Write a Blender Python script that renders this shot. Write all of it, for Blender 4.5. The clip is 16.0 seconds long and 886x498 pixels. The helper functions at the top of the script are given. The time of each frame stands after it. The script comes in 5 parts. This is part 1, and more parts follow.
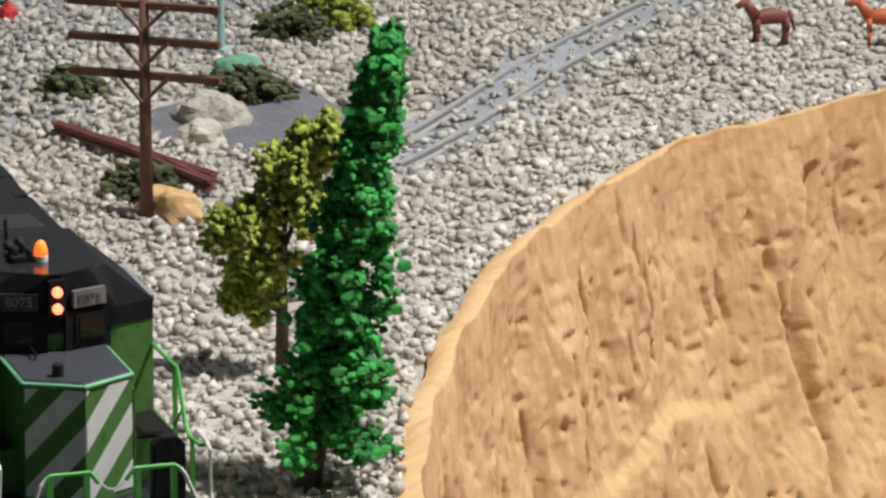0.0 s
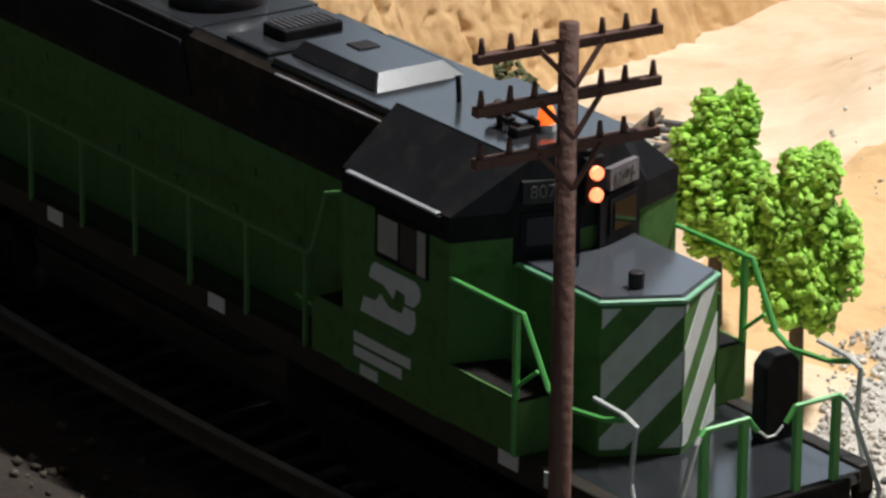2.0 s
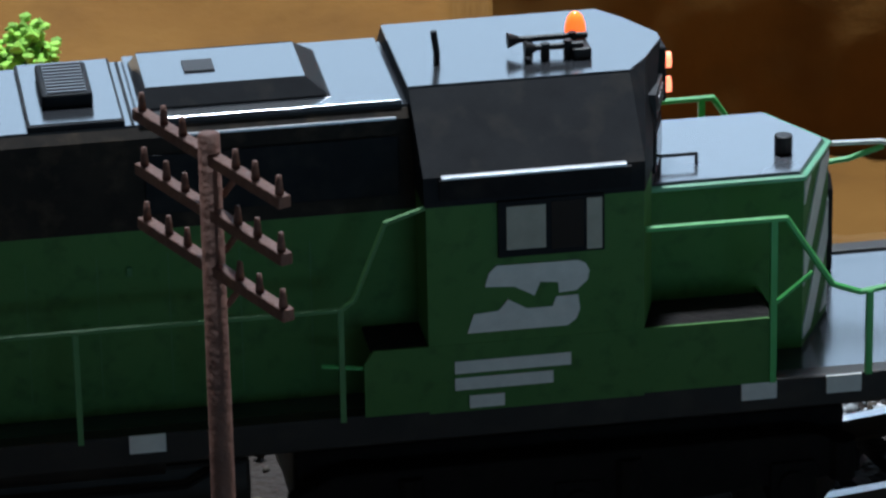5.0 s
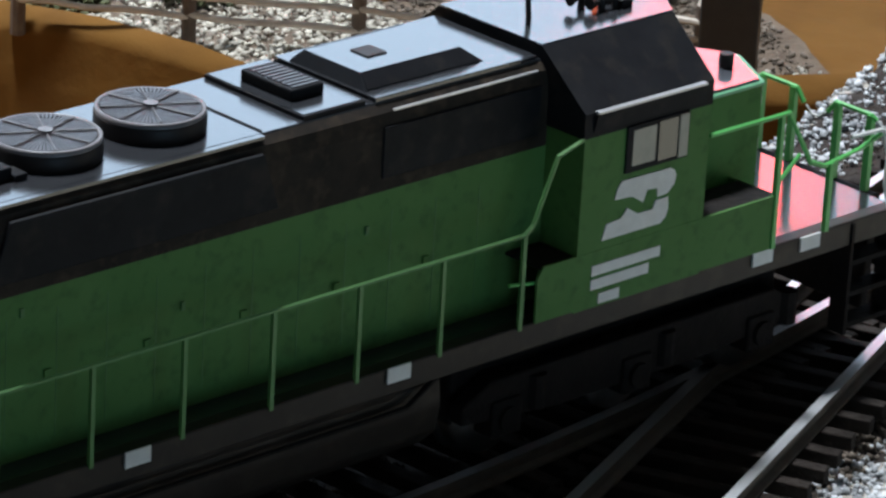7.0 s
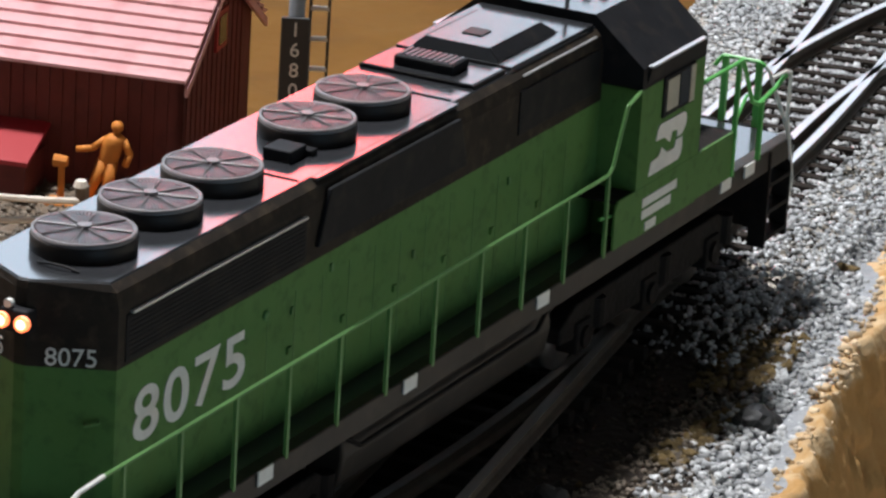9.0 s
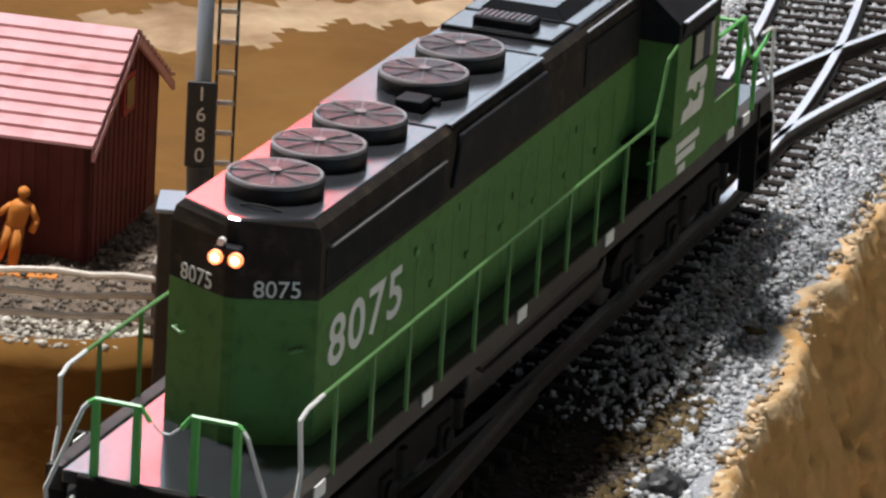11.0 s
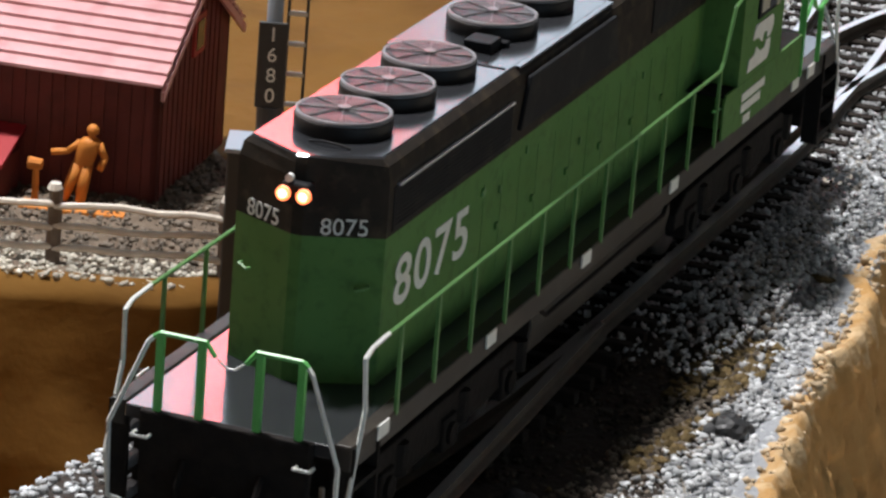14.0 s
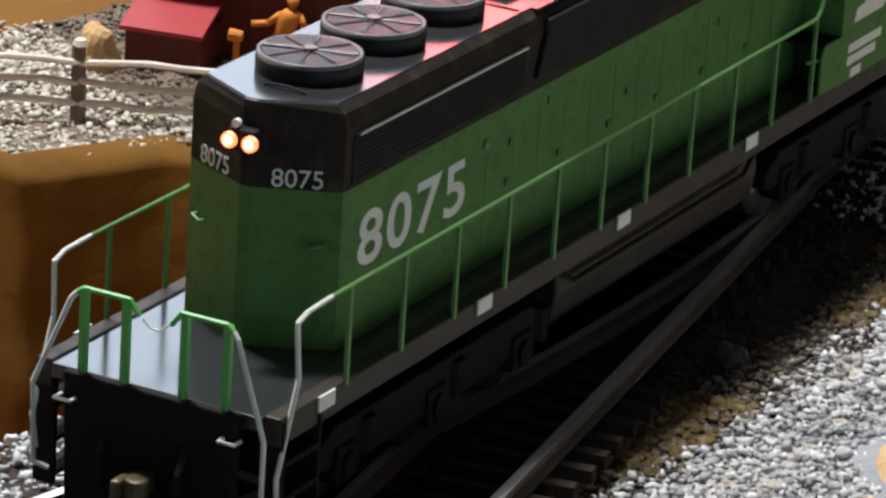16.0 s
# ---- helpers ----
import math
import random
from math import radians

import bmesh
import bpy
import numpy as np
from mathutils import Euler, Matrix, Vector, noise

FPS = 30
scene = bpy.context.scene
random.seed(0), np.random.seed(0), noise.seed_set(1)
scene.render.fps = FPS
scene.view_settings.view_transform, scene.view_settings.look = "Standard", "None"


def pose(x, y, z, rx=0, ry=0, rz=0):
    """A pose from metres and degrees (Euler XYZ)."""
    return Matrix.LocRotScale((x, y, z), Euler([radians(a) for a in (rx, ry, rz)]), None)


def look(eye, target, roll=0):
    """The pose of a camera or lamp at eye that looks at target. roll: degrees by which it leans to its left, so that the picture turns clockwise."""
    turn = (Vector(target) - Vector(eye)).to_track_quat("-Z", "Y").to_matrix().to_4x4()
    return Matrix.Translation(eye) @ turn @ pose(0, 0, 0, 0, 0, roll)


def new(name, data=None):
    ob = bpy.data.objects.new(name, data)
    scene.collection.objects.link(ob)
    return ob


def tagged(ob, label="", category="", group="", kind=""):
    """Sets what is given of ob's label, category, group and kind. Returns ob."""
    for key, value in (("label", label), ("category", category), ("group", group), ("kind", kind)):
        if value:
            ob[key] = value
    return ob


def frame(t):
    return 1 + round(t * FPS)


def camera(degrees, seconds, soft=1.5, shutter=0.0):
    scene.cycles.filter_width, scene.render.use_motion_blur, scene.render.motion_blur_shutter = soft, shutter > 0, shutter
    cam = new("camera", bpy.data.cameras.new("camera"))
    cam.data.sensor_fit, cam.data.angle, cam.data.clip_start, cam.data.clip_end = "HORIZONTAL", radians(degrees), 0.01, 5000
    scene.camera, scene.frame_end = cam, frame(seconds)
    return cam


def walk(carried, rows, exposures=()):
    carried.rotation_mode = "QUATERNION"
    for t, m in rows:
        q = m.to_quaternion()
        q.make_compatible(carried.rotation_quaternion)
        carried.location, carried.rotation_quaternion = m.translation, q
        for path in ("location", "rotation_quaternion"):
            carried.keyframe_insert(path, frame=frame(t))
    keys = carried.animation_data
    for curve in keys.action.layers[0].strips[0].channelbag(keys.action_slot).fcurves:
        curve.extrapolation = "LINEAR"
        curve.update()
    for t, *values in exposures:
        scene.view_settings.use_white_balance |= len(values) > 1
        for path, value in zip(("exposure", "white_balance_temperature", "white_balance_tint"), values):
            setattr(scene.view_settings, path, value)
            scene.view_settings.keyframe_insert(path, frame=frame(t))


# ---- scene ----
MM = 0.001
cam = camera(11.22, 16.0, soft=2.6)

# seconds, camera place in millimetres, turn in degrees
PATH = [
    (0, -6.6, -418.8, 245.0, 75.144, -0.200, 30.351),
    (0.5, -8.4, -429.9, 238.2, 74.428, -0.662, 29.785),
    (1, -10.2, -434.1, 229.9, 72.996, -0.999, 29.364),
    (1.5, -7.1, -436.7, 228.3, 71.461, -0.539, 27.496),
    (2, 4.3, -437.7, 226.6, 70.231, -0.635, 26.036),
    (2.5, 14.8, -441.2, 227.5, 69.145, -0.469, 22.736),
    (3, 18.4, -427.6, 235.8, 66.788, 0.613, 18.404),
    (3.5, 29.7, -428.1, 221.2, 66.778, 0.926, 12.589),
    (4, 42.3, -429.5, 219.1, 66.727, 1.274, 6.931),
    (4.5, 54.3, -436.7, 219.8, 66.617, 1.615, 0.554),
    (7, 98.4, -432.7, 235.9, 68.258, -3.072, -17.690),
    (7.5, 100.5, -432.5, 238.2, 68.615, -2.709, -19.766),
    (8, 105.7, -428.4, 236.1, 69.560, -3.352, -21.243),
    (8.5, 106.1, -426.7, 234.3, 70.491, -3.359, -22.506),
    (9, 107.2, -426.5, 236.1, 70.849, -3.315, -23.263),
    (9.5, 111.3, -423.9, 236.6, 71.236, -2.977, -24.081),
    (12, 110.1, -424.3, 232.8, 71.777, -3.749, -24.033),
    (12.5, 109.3, -422.2, 230.6, 71.165, -4.323, -23.032),
    (13, 109.4, -421.3, 229.5, 70.744, -4.583, -22.955),
    (13.5, 110.5, -421.6, 230.1, 70.987, -4.663, -23.308),
    (14, 109.4, -424.3, 231.6, 71.166, -4.329, -23.195),
    (14.5, 108.7, -423.9, 231.2, 70.916, -3.951, -23.092),
    (15, 107.5, -427.7, 232.8, 70.925, -3.452, -22.257),
    (15.5, 107.2, -424.7, 226.7, 70.043, -3.585, -20.865),
    (16, 108.0, -422.4, 222.2, 69.880, -3.505, -20.938),
]

# seconds, locomotive centre in millimetres, heading in degrees
LOCO_PATH = [
    (0, -475.4, 210.3, -41.24),
    (0.5, -422.2, 168.9, -38.06),
    (1, -372.2, 134.3, -33.39),
    (1.5, -327.7, 108.5, -31.16),
    (2, -273.6, 74.2, -28.43),
    (2.5, -215.6, 47.5, -23.93),
    (3, -174.4, 29.8, -17.43),
    (3.5, -115.6, 15.0, -11.53),
    (4, -55.2, 6.3, -5.25),
    (4.5, 0.0, 0.0, -0.01),
    (5, 46.9, 1.3, 4.55),
    (5.5, 94.5, 7.3, 9.77),
    (6, 143.3, 18.2, 15.26),
    (6.5, 189.0, 32.9, 20.53),
    (7, 231.7, 51.6, 25.56),
    (7.5, 263.3, 66.0, 28.66),
    (8, 295.7, 85.1, 32.78),
    (8.5, 323.7, 103.5, 36.75),
    (9, 344.9, 120.5, 39.56),
    (9.5, 366.7, 139.9, 41.81),
    (10, 379.4, 151.2, 43.4),
    (10.5, 388.6, 159.6, 44.7),
    (11, 394.0, 164.6, 45.4),
    (11.5, 396.6, 167.1, 45.7),
    (12, 397.4, 167.8, 45.83),
    (12.5, 397.3, 167.9, 46.00),
    (13, 397.5, 168.3, 46.06),
    (13.5, 396.9, 167.4, 46.10),
    (14, 392.1, 162.9, 45.74),
    (14.5, 381.7, 153.1, 44.30),
    (15, 372.0, 143.8, 43.50),
    (15.5, 361.8, 134.5, 42.23),
    (16, 351.2, 124.7, 40.60),
]

walk(cam, [(t, pose(x * MM, y * MM, z * MM, a, b, c)) for t, x, y, z, a, b, c in PATH],
     exposures=[(0, 0.0, 6500, 10), (2.0, 0.0, 6400, 10), (3.0, 0.05, 5800, 8), (4.0, 0.05, 5450, 5), (7.0, 0.3, 5800, 8), (8.5, 0.38, 6250, 11), (12.0, 0.44, 6450, 13), (16.0, 0.42, 6450, 12)])

# ---- light ----
world = bpy.data.worlds.new("room_air")
world.use_nodes = True
world.node_tree.nodes["Background"].inputs[0].default_value = (0.50, 0.55, 0.62, 1)
world.node_tree.nodes["Background"].inputs[1].default_value = 0.06
scene.world = world


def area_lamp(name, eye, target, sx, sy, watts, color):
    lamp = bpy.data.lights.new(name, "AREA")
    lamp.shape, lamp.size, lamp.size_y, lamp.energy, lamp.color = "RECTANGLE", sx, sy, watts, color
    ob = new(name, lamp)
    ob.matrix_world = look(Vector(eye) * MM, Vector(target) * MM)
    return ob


# daylight through the wide window behind the layout, and the warm ceiling lamp over the canyon
area_lamp("window_daylight", (407.5, 1485, 650), (407.5, 400, 300), 1.075, 0.44, 4.4, (0.72, 0.86, 1.0))
area_lamp("window_daylight_side", (1230, 1485, 650), (800, 400, 100), 0.5, 0.44, 1.6, (0.74, 0.87, 1.0))
area_lamp("window_daylight_shaded", (-285, 1485, 650), (-285, 400, 300), 0.31, 0.44, 0.9, (0.72, 0.86, 1.0))
area_lamp("window_daylight_curtained", (-720, 1485, 650), (-720, 400, 300), 0.56, 0.44, 0.8, (0.72, 0.86, 1.0))
area_lamp("ceiling_lamp_glow", (140, 560, 1380), (-170, 480, -100), 0.14, 0.14, 14.5, (0.96, 0.96, 0.94)).data.spread = radians(98)
# low daylight from the east, through an assumed glass door
area_lamp("east_door_daylight", (1590, -350, -500), (420, 130, 20), 0.9, 0.8, 2.5, (1.0, 0.90, 0.66))
# unseen bluish fill, added behind the camera to lift the loco's near side
area_lamp("aisle_fill", (700, -2185, -350), (0, 0, 30), 0.9, 0.9, 4.8, (0.52, 0.80, 1.0))



# ---- materials ----
def material(name, color, rough=0.6, metal=0.0, second=None, scale=200.0, bump=0.0, bump_scale=None, emit=0.0, emit_color=None,
             spread=0.5, spec=0.5, wear=None, random_tint=0.0, blend=None):
    """Noise-mixed colour with optional bump; scale in cycles a metre."""
    m = bpy.data.materials.new(name)
    m.use_nodes = True
    nt, bsdf = m.node_tree, m.node_tree.nodes["Principled BSDF"]
    bsdf.inputs["Roughness"].default_value = rough
    bsdf.inputs["Metallic"].default_value = metal
    bsdf.inputs["Specular IOR Level"].default_value = spec
    bsdf.inputs["Base Color"].default_value = (*color, 1)
    coord = nt.nodes.new("ShaderNodeTexCoord")
    last = None
    if second:
        n1 = nt.nodes.new("ShaderNodeTexNoise")
        n1.inputs["Scale"].default_value, n1.inputs["Detail"].default_value = scale, 6
        n1.inputs["Roughness"].default_value = 0.65
        nt.links.new(coord.outputs["Object"], n1.inputs["Vector"])
        ramp = nt.nodes.new("ShaderNodeValToRGB")
        ramp.color_ramp.elements[0].position, ramp.color_ramp.elements[1].position = 0.5 - spread / 2, 0.5 + spread / 2
        ramp.color_ramp.elements[0].color, ramp.color_ramp.elements[1].color = (*color, 1), (*second, 1)
        nt.links.new(n1.outputs["Fac"], ramp.inputs["Fac"])
        last = ramp.outputs["Color"]
    if wear:
        wcolor, wscale, amount = wear
        n2 = nt.nodes.new("ShaderNodeTexNoise")
        n2.inputs["Scale"].default_value, n2.inputs["Detail"].default_value = wscale, 8
        nt.links.new(coord.outputs["Object"], n2.inputs["Vector"])
        r2 = nt.nodes.new("ShaderNodeValToRGB")
        r2.color_ramp.elements[0].position, r2.color_ramp.elements[1].position = 0.52, 0.72
        r2.color_ramp.elements[1].color = (amount, amount, amount, 1)
        r2.color_ramp.elements[0].color = (0, 0, 0, 1)
        nt.links.new(n2.outputs["Fac"], r2.inputs["Fac"])
        mix = nt.nodes.new("ShaderNodeMix")
        mix.data_type = "RGBA"
        nt.links.new(r2.outputs["Color"], mix.inputs["Factor"])
        if last:
            nt.links.new(last, mix.inputs[6])
        else:
            mix.inputs[6].default_value = (*color, 1)
        mix.inputs[7].default_value = (*wcolor, 1)
        last = mix.outputs[2]
    if blend:
        bcolor, bsecond, bscale = blend
        at = nt.nodes.new("ShaderNodeAttribute")
        at.attribute_name = "rock"
        n5 = nt.nodes.new("ShaderNodeTexNoise")
        n5.inputs["Scale"].default_value, n5.inputs["Detail"].default_value = bscale, 8
        n5.inputs["Roughness"].default_value = 0.7
        stretch = nt.nodes.new("ShaderNodeMapping")
        stretch.inputs["Rotation"].default_value = (0, 0, 0.35)
        stretch.inputs["Scale"].default_value = (0.7, 1.2, 1.0)
        nt.links.new(coord.outputs["Object"], stretch.inputs["Vector"])
        nt.links.new(stretch.outputs["Vector"], n5.inputs["Vector"])
        add = nt.nodes.new("ShaderNodeMath")
        nt.links.new(at.outputs["Fac"], add.inputs[0])
        nt.links.new(n5.outputs["Fac"], add.inputs[1])
        r5 = nt.nodes.new("ShaderNodeValToRGB")
        r5.color_ramp.elements[0].position, r5.color_ramp.elements[1].position = 0.86, 1.0
        nt.links.new(add.outputs[0], r5.inputs["Fac"])
        r6 = nt.nodes.new("ShaderNodeValToRGB")
        r6.color_ramp.elements[0].position, r6.color_ramp.elements[1].position = 0.35, 0.65
        r6.color_ramp.elements[0].color, r6.color_ramp.elements[1].color = (*bcolor, 1), (*bsecond, 1)
        nt.links.new(n5.outputs["Fac"], r6.inputs["Fac"])
        mix5 = nt.nodes.new("ShaderNodeMix")
        mix5.data_type = "RGBA"
        nt.links.new(r5.outputs["Color"], mix5.inputs["Factor"])
        nt.links.new(last, mix5.inputs[6])
        nt.links.new(r6.outputs["Color"], mix5.inputs[7])
        last = mix5.outputs[2]
    if random_tint:
        geo = nt.nodes.new("ShaderNodeNewGeometry")
        hsv = nt.nodes.new("ShaderNodeHueSaturation")
        mul = nt.nodes.new("ShaderNodeMapRange")
        mul.inputs["To Min"].default_value, mul.inputs["To Max"].default_value = 1 - random_tint, 1 + random_tint
        nt.links.new(geo.outputs["Random Per Island"], mul.inputs["Value"])
        nt.links.new(mul.outputs["Result"], hsv.inputs["Value"])
        if last:
            nt.links.new(last, hsv.inputs["Color"])
        else:
            hsv.inputs["Color"].default_value = (*color, 1)
        last = hsv.outputs["Color"]
    if last:
        nt.links.new(last, bsdf.inputs["Base Color"])
    if bump:
        n3 = nt.nodes.new("ShaderNodeTexNoise")
        n3.inputs["Scale"].default_value, n3.inputs["Detail"].default_value = bump_scale or scale * 3, 6
        nt.links.new(coord.outputs["Object"], n3.inputs["Vector"])
        bn = nt.nodes.new("ShaderNodeBump")
        bn.inputs["Strength"].default_value, bn.inputs["Distance"].default_value = min(1.0, bump), 0.001
        nt.links.new(n3.outputs["Fac"], bn.inputs["Height"])
        nt.links.new(bn.outputs["Normal"], bsdf.inputs["Normal"])
    if emit:
        bsdf.inputs["Emission Color"].default_value = (*(emit_color or color), 1)
        bsdf.inputs["Emission Strength"].default_value = emit
    return m


GREEN = material("green_loco_paint", (0.078, 0.182, 0.048), 0.6, second=(0.098, 0.208, 0.06), scale=120, wear=((0.045, 0.09, 0.03), 500, 0.5), spec=0.14)
SEAM = material("dark_green_seam", (0.062, 0.172, 0.044), 0.45)
DULLRAIL = material("dull_green_rail_paint", (0.085, 0.215, 0.06), 0.5, second=(0.12, 0.27, 0.08), scale=300)
# end rails, brighter than DULLRAIL: the light on them is put into the colour
RAILGREEN = material("lit_green_rail", (0.10, 0.42, 0.09), 0.4, second=(0.13, 0.5, 0.12), scale=300)
BLACK = material("black_loco_paint", (0.009, 0.009, 0.011), 0.62, second=(0.018, 0.018, 0.020), scale=200, spec=0.12, wear=((0.04, 0.034, 0.028), 300, 0.5))
DUSTYBLACK = material("dusty_black_hood_paint", (0.014, 0.012, 0.011), 0.7, second=(0.040, 0.031, 0.024), scale=160, spec=0.12, wear=((0.085, 0.062, 0.040), 420, 0.55))
ROOF = material("glossy_dark_roof_paint", (0.022, 0.023, 0.026), 0.17, second=(0.03, 0.031, 0.034), scale=150, spec=0.75, bump=0.04, bump_scale=60)
NOSETOP = material("glossy_grey_nose_paint", (0.06, 0.064, 0.074), 0.2, second=(0.075, 0.08, 0.09), scale=150, spec=1.0, bump=0.04, bump_scale=60)
FANTOP = material("fan_grille_plastic", (0.045, 0.038, 0.040), 0.34, second=(0.08, 0.07, 0.073), scale=300, spec=0.55)
FANSPOKE = material("pale_fan_spokes", (0.14, 0.125, 0.13), 0.4, second=(0.22, 0.20, 0.20), scale=300, spec=0.6)
FANDARK = material("fan_housing_black", (0.013, 0.010, 0.010), 0.5, second=(0.026, 0.020, 0.018), scale=300, spec=0.3)
WHITE = material("white_lettering", (0.80, 0.80, 0.76), 0.6, second=(0.66, 0.66, 0.62), scale=600)
SILVER = material("bare_silver_edge", (0.55, 0.55, 0.57), 0.38, 0.6)
WHITEPAINT = material("white_rail_paint", (0.75, 0.76, 0.72), 0.45, second=(0.6, 0.6, 0.56), scale=500)
SOOT = material("sooty_underframe", (0.007, 0.006, 0.006), 0.8, second=(0.018, 0.014, 0.012), scale=350, bump=0.3, spec=0.15)
# sill dust, and the brown-grey light on the tanks put into the colour
TANKBLACK = material("dusty_lit_tank_black", (0.014, 0.011, 0.009), 0.5, second=(0.034, 0.027, 0.021), scale=120, spec=0.3, wear=((0.07, 0.055, 0.04), 260, 0.4))
BRASS = material("dull_brass_coupler", (0.16, 0.12, 0.06), 0.5, 0.5, second=(0.05, 0.04, 0.03), scale=300)
# reddish brown yard soil, with the shade over the yard put into its colour
YARD = material("shaded_farmyard_soil", (0.10, 0.068, 0.045), 0.95, second=(0.19, 0.145, 0.105), scale=120, bump=0.9, bump_scale=500, wear=((0.05, 0.035, 0.025), 200, 0.6))
STEEL = material("wheel_steel", (0.35, 0.33, 0.31), 0.35, 0.9, second=(0.2, 0.16, 0.13), scale=250)
GLASS = material("cab_window_glass", (0.01, 0.012, 0.013), 0.08, spec=0.7)
WINFRAME = material("cream_cab_window_frame", (0.46, 0.44, 0.36), 0.55, second=(0.36, 0.34, 0.27), scale=500)
LAMP = material("warm_headlight", (1, 0.6, 0.3), 0.3, emit=2.6, emit_color=(1.0, 0.20, 0.085))
REARLAMP = material("bright_rear_headlight", (1, 0.7, 0.45), 0.3, emit=1.7, emit_color=(1.0, 0.17, 0.045))
LAMPCORE = material("white_hot_lamp_core", (1, 0.85, 0.7), 0.3, emit=3.0, emit_color=(1.0, 0.62, 0.34))
BEACON = material("amber_beacon", (1, 0.35, 0.04), 0.2, emit=1.6, emit_color=(1.0, 0.115, 0.012))
RAIL = material("weathered_rail_steel", (0.080, 0.064, 0.049), 0.6, 0.3, second=(0.15, 0.125, 0.095), scale=300)
RAILTOP = material("polished_rail_head", (0.66, 0.66, 0.67), 0.42, 0.9)
TIE = material("creosoted_tie", (0.016, 0.012, 0.010), 0.9, second=(0.036, 0.029, 0.024), scale=500, bump=0.4, spec=0.15)
TIEGREY = material("grey_weathered_tie", (0.055, 0.055, 0.058), 0.85, second=(0.10, 0.10, 0.10), scale=500, bump=0.4)
GRAVEL = material("grey_talus_ground", (0.36, 0.325, 0.285), 0.95, second=(0.52, 0.475, 0.41), scale=90, bump=1.0, bump_scale=500, wear=((0.12, 0.10, 0.09), 200, 0.6))
STONE = material("grey_stones", (0.40, 0.365, 0.325), 0.9, second=(0.56, 0.515, 0.45), scale=60, random_tint=0.32, bump=0.5, bump_scale=900)
PALESTONE = material("pale_stones", (0.40, 0.365, 0.30), 0.9, second=(0.54, 0.50, 0.42), scale=60, random_tint=0.3, bump=0.5, bump_scale=900)
LIPSTONE = material("cream_plaster_crumbs", (0.46, 0.31, 0.17), 0.9, second=(0.66, 0.52, 0.35), scale=80, random_tint=0.35, bump=0.5, bump_scale=900)
BALLAST = material("grey_ballast_stones", (0.40, 0.415, 0.43), 0.85, second=(0.56, 0.56, 0.56), scale=90, random_tint=0.45, bump=0.4, bump_scale=900)
# brown cinders whose colours also hold the shade they lie in
SHADEDCINDER = material("shaded_cinder_ballast", (0.045, 0.036, 0.029), 0.95, second=(0.10, 0.083, 0.066), scale=90, random_tint=0.5, spec=0.15)
SHADEDSTONE = material("shaded_brown_grey_cinders", (0.11, 0.088, 0.068), 0.95, second=(0.22, 0.185, 0.15), scale=90, random_tint=0.5, spec=0.15)
TAN = material("tan_plaster_rock", (0.52, 0.32, 0.145), 0.85, second=(0.60, 0.40, 0.20), scale=35, bump=1.0, bump_scale=190, wear=((0.34, 0.19, 0.075), 90, 0.55))
PALETAN = material("pale_sand_plaster", (0.60, 0.44, 0.29), 0.9, second=(0.74, 0.60, 0.44), scale=22, spread=0.3, bump=1.0, bump_scale=110, wear=((0.40, 0.24, 0.11), 45, 0.7))
BROWN = material("brown_earth_plaster", (0.130, 0.058, 0.010), 0.85, second=(0.185, 0.090, 0.018), scale=14, bump=0.5, bump_scale=120, wear=((0.09, 0.04, 0.008), 40, 0.5), spec=0.15)
STREAK = material("streaked_brown_rock", (0.17, 0.083, 0.022), 0.75, second=(0.52, 0.37, 0.21), scale=16, spread=0.3, bump=0.8, bump_scale=80, wear=((0.15, 0.07, 0.018), 9, 0.9))
GREYBED = material("grey_roadbed", (0.24, 0.25, 0.27), 0.95, second=(0.36, 0.37, 0.39), scale=110, bump=0.8, bump_scale=500)
ASPHALT = material("dark_grey_cinders", (0.11, 0.11, 0.125), 0.95, second=(0.2, 0.2, 0.215), scale=130, bump=0.9, bump_scale=600)
PALERAIL = material("dusty_grey_rail", (0.27, 0.265, 0.26), 0.85, second=(0.36, 0.35, 0.335), scale=200)
WEED = material("dry_brown_weed", (0.12, 0.085, 0.04), 0.95, second=(0.22, 0.16, 0.08), scale=200, random_tint=0.4, spec=0.1)
EDGETAN = material("brown_tan_plaster", (0.43, 0.235, 0.082), 0.9, second=(0.54, 0.32, 0.13), scale=60, bump=1.0, bump_scale=260, wear=((0.26, 0.125, 0.038), 140, 0.6), spec=0.15, blend=((0.50, 0.32, 0.15), (0.62, 0.45, 0.27), 130))
CREAMROCK = material("brown_earth_and_cream_rock", (0.130, 0.058, 0.010), 0.85, second=(0.185, 0.090, 0.018), scale=14, bump=0.8, bump_scale=160, wear=((0.09, 0.04, 0.008), 40, 0.5), spec=0.2, blend=((0.20, 0.115, 0.045), (0.46, 0.33, 0.19), 60))
# brown earth, with the shade on the track shelf put into its colour
SHADEDEARTH = material("shaded_shelf_earth", (0.016, 0.010, 0.007), 0.95, second=(0.034, 0.022, 0.014), scale=120, bump=0.8, bump_scale=600)
WOOD = material("reddish_stained_pole", (0.10, 0.040, 0.026), 0.7, second=(0.16, 0.07, 0.045), scale=400, bump=0.3)
BARK = material("tree_bark", (0.06, 0.04, 0.025), 0.9, second=(0.11, 0.075, 0.05), scale=400, bump=0.6)
LEAF = material("deep_green_foliage", (0.012, 0.15, 0.02), 0.8, second=(0.04, 0.32, 0.055), scale=90, random_tint=0.5, bump=0.6, bump_scale=900)
OLIVE = material("olive_yellow_foliage", (0.18, 0.23, 0.025), 0.85, second=(0.30, 0.34, 0.045), scale=90, random_tint=0.4)
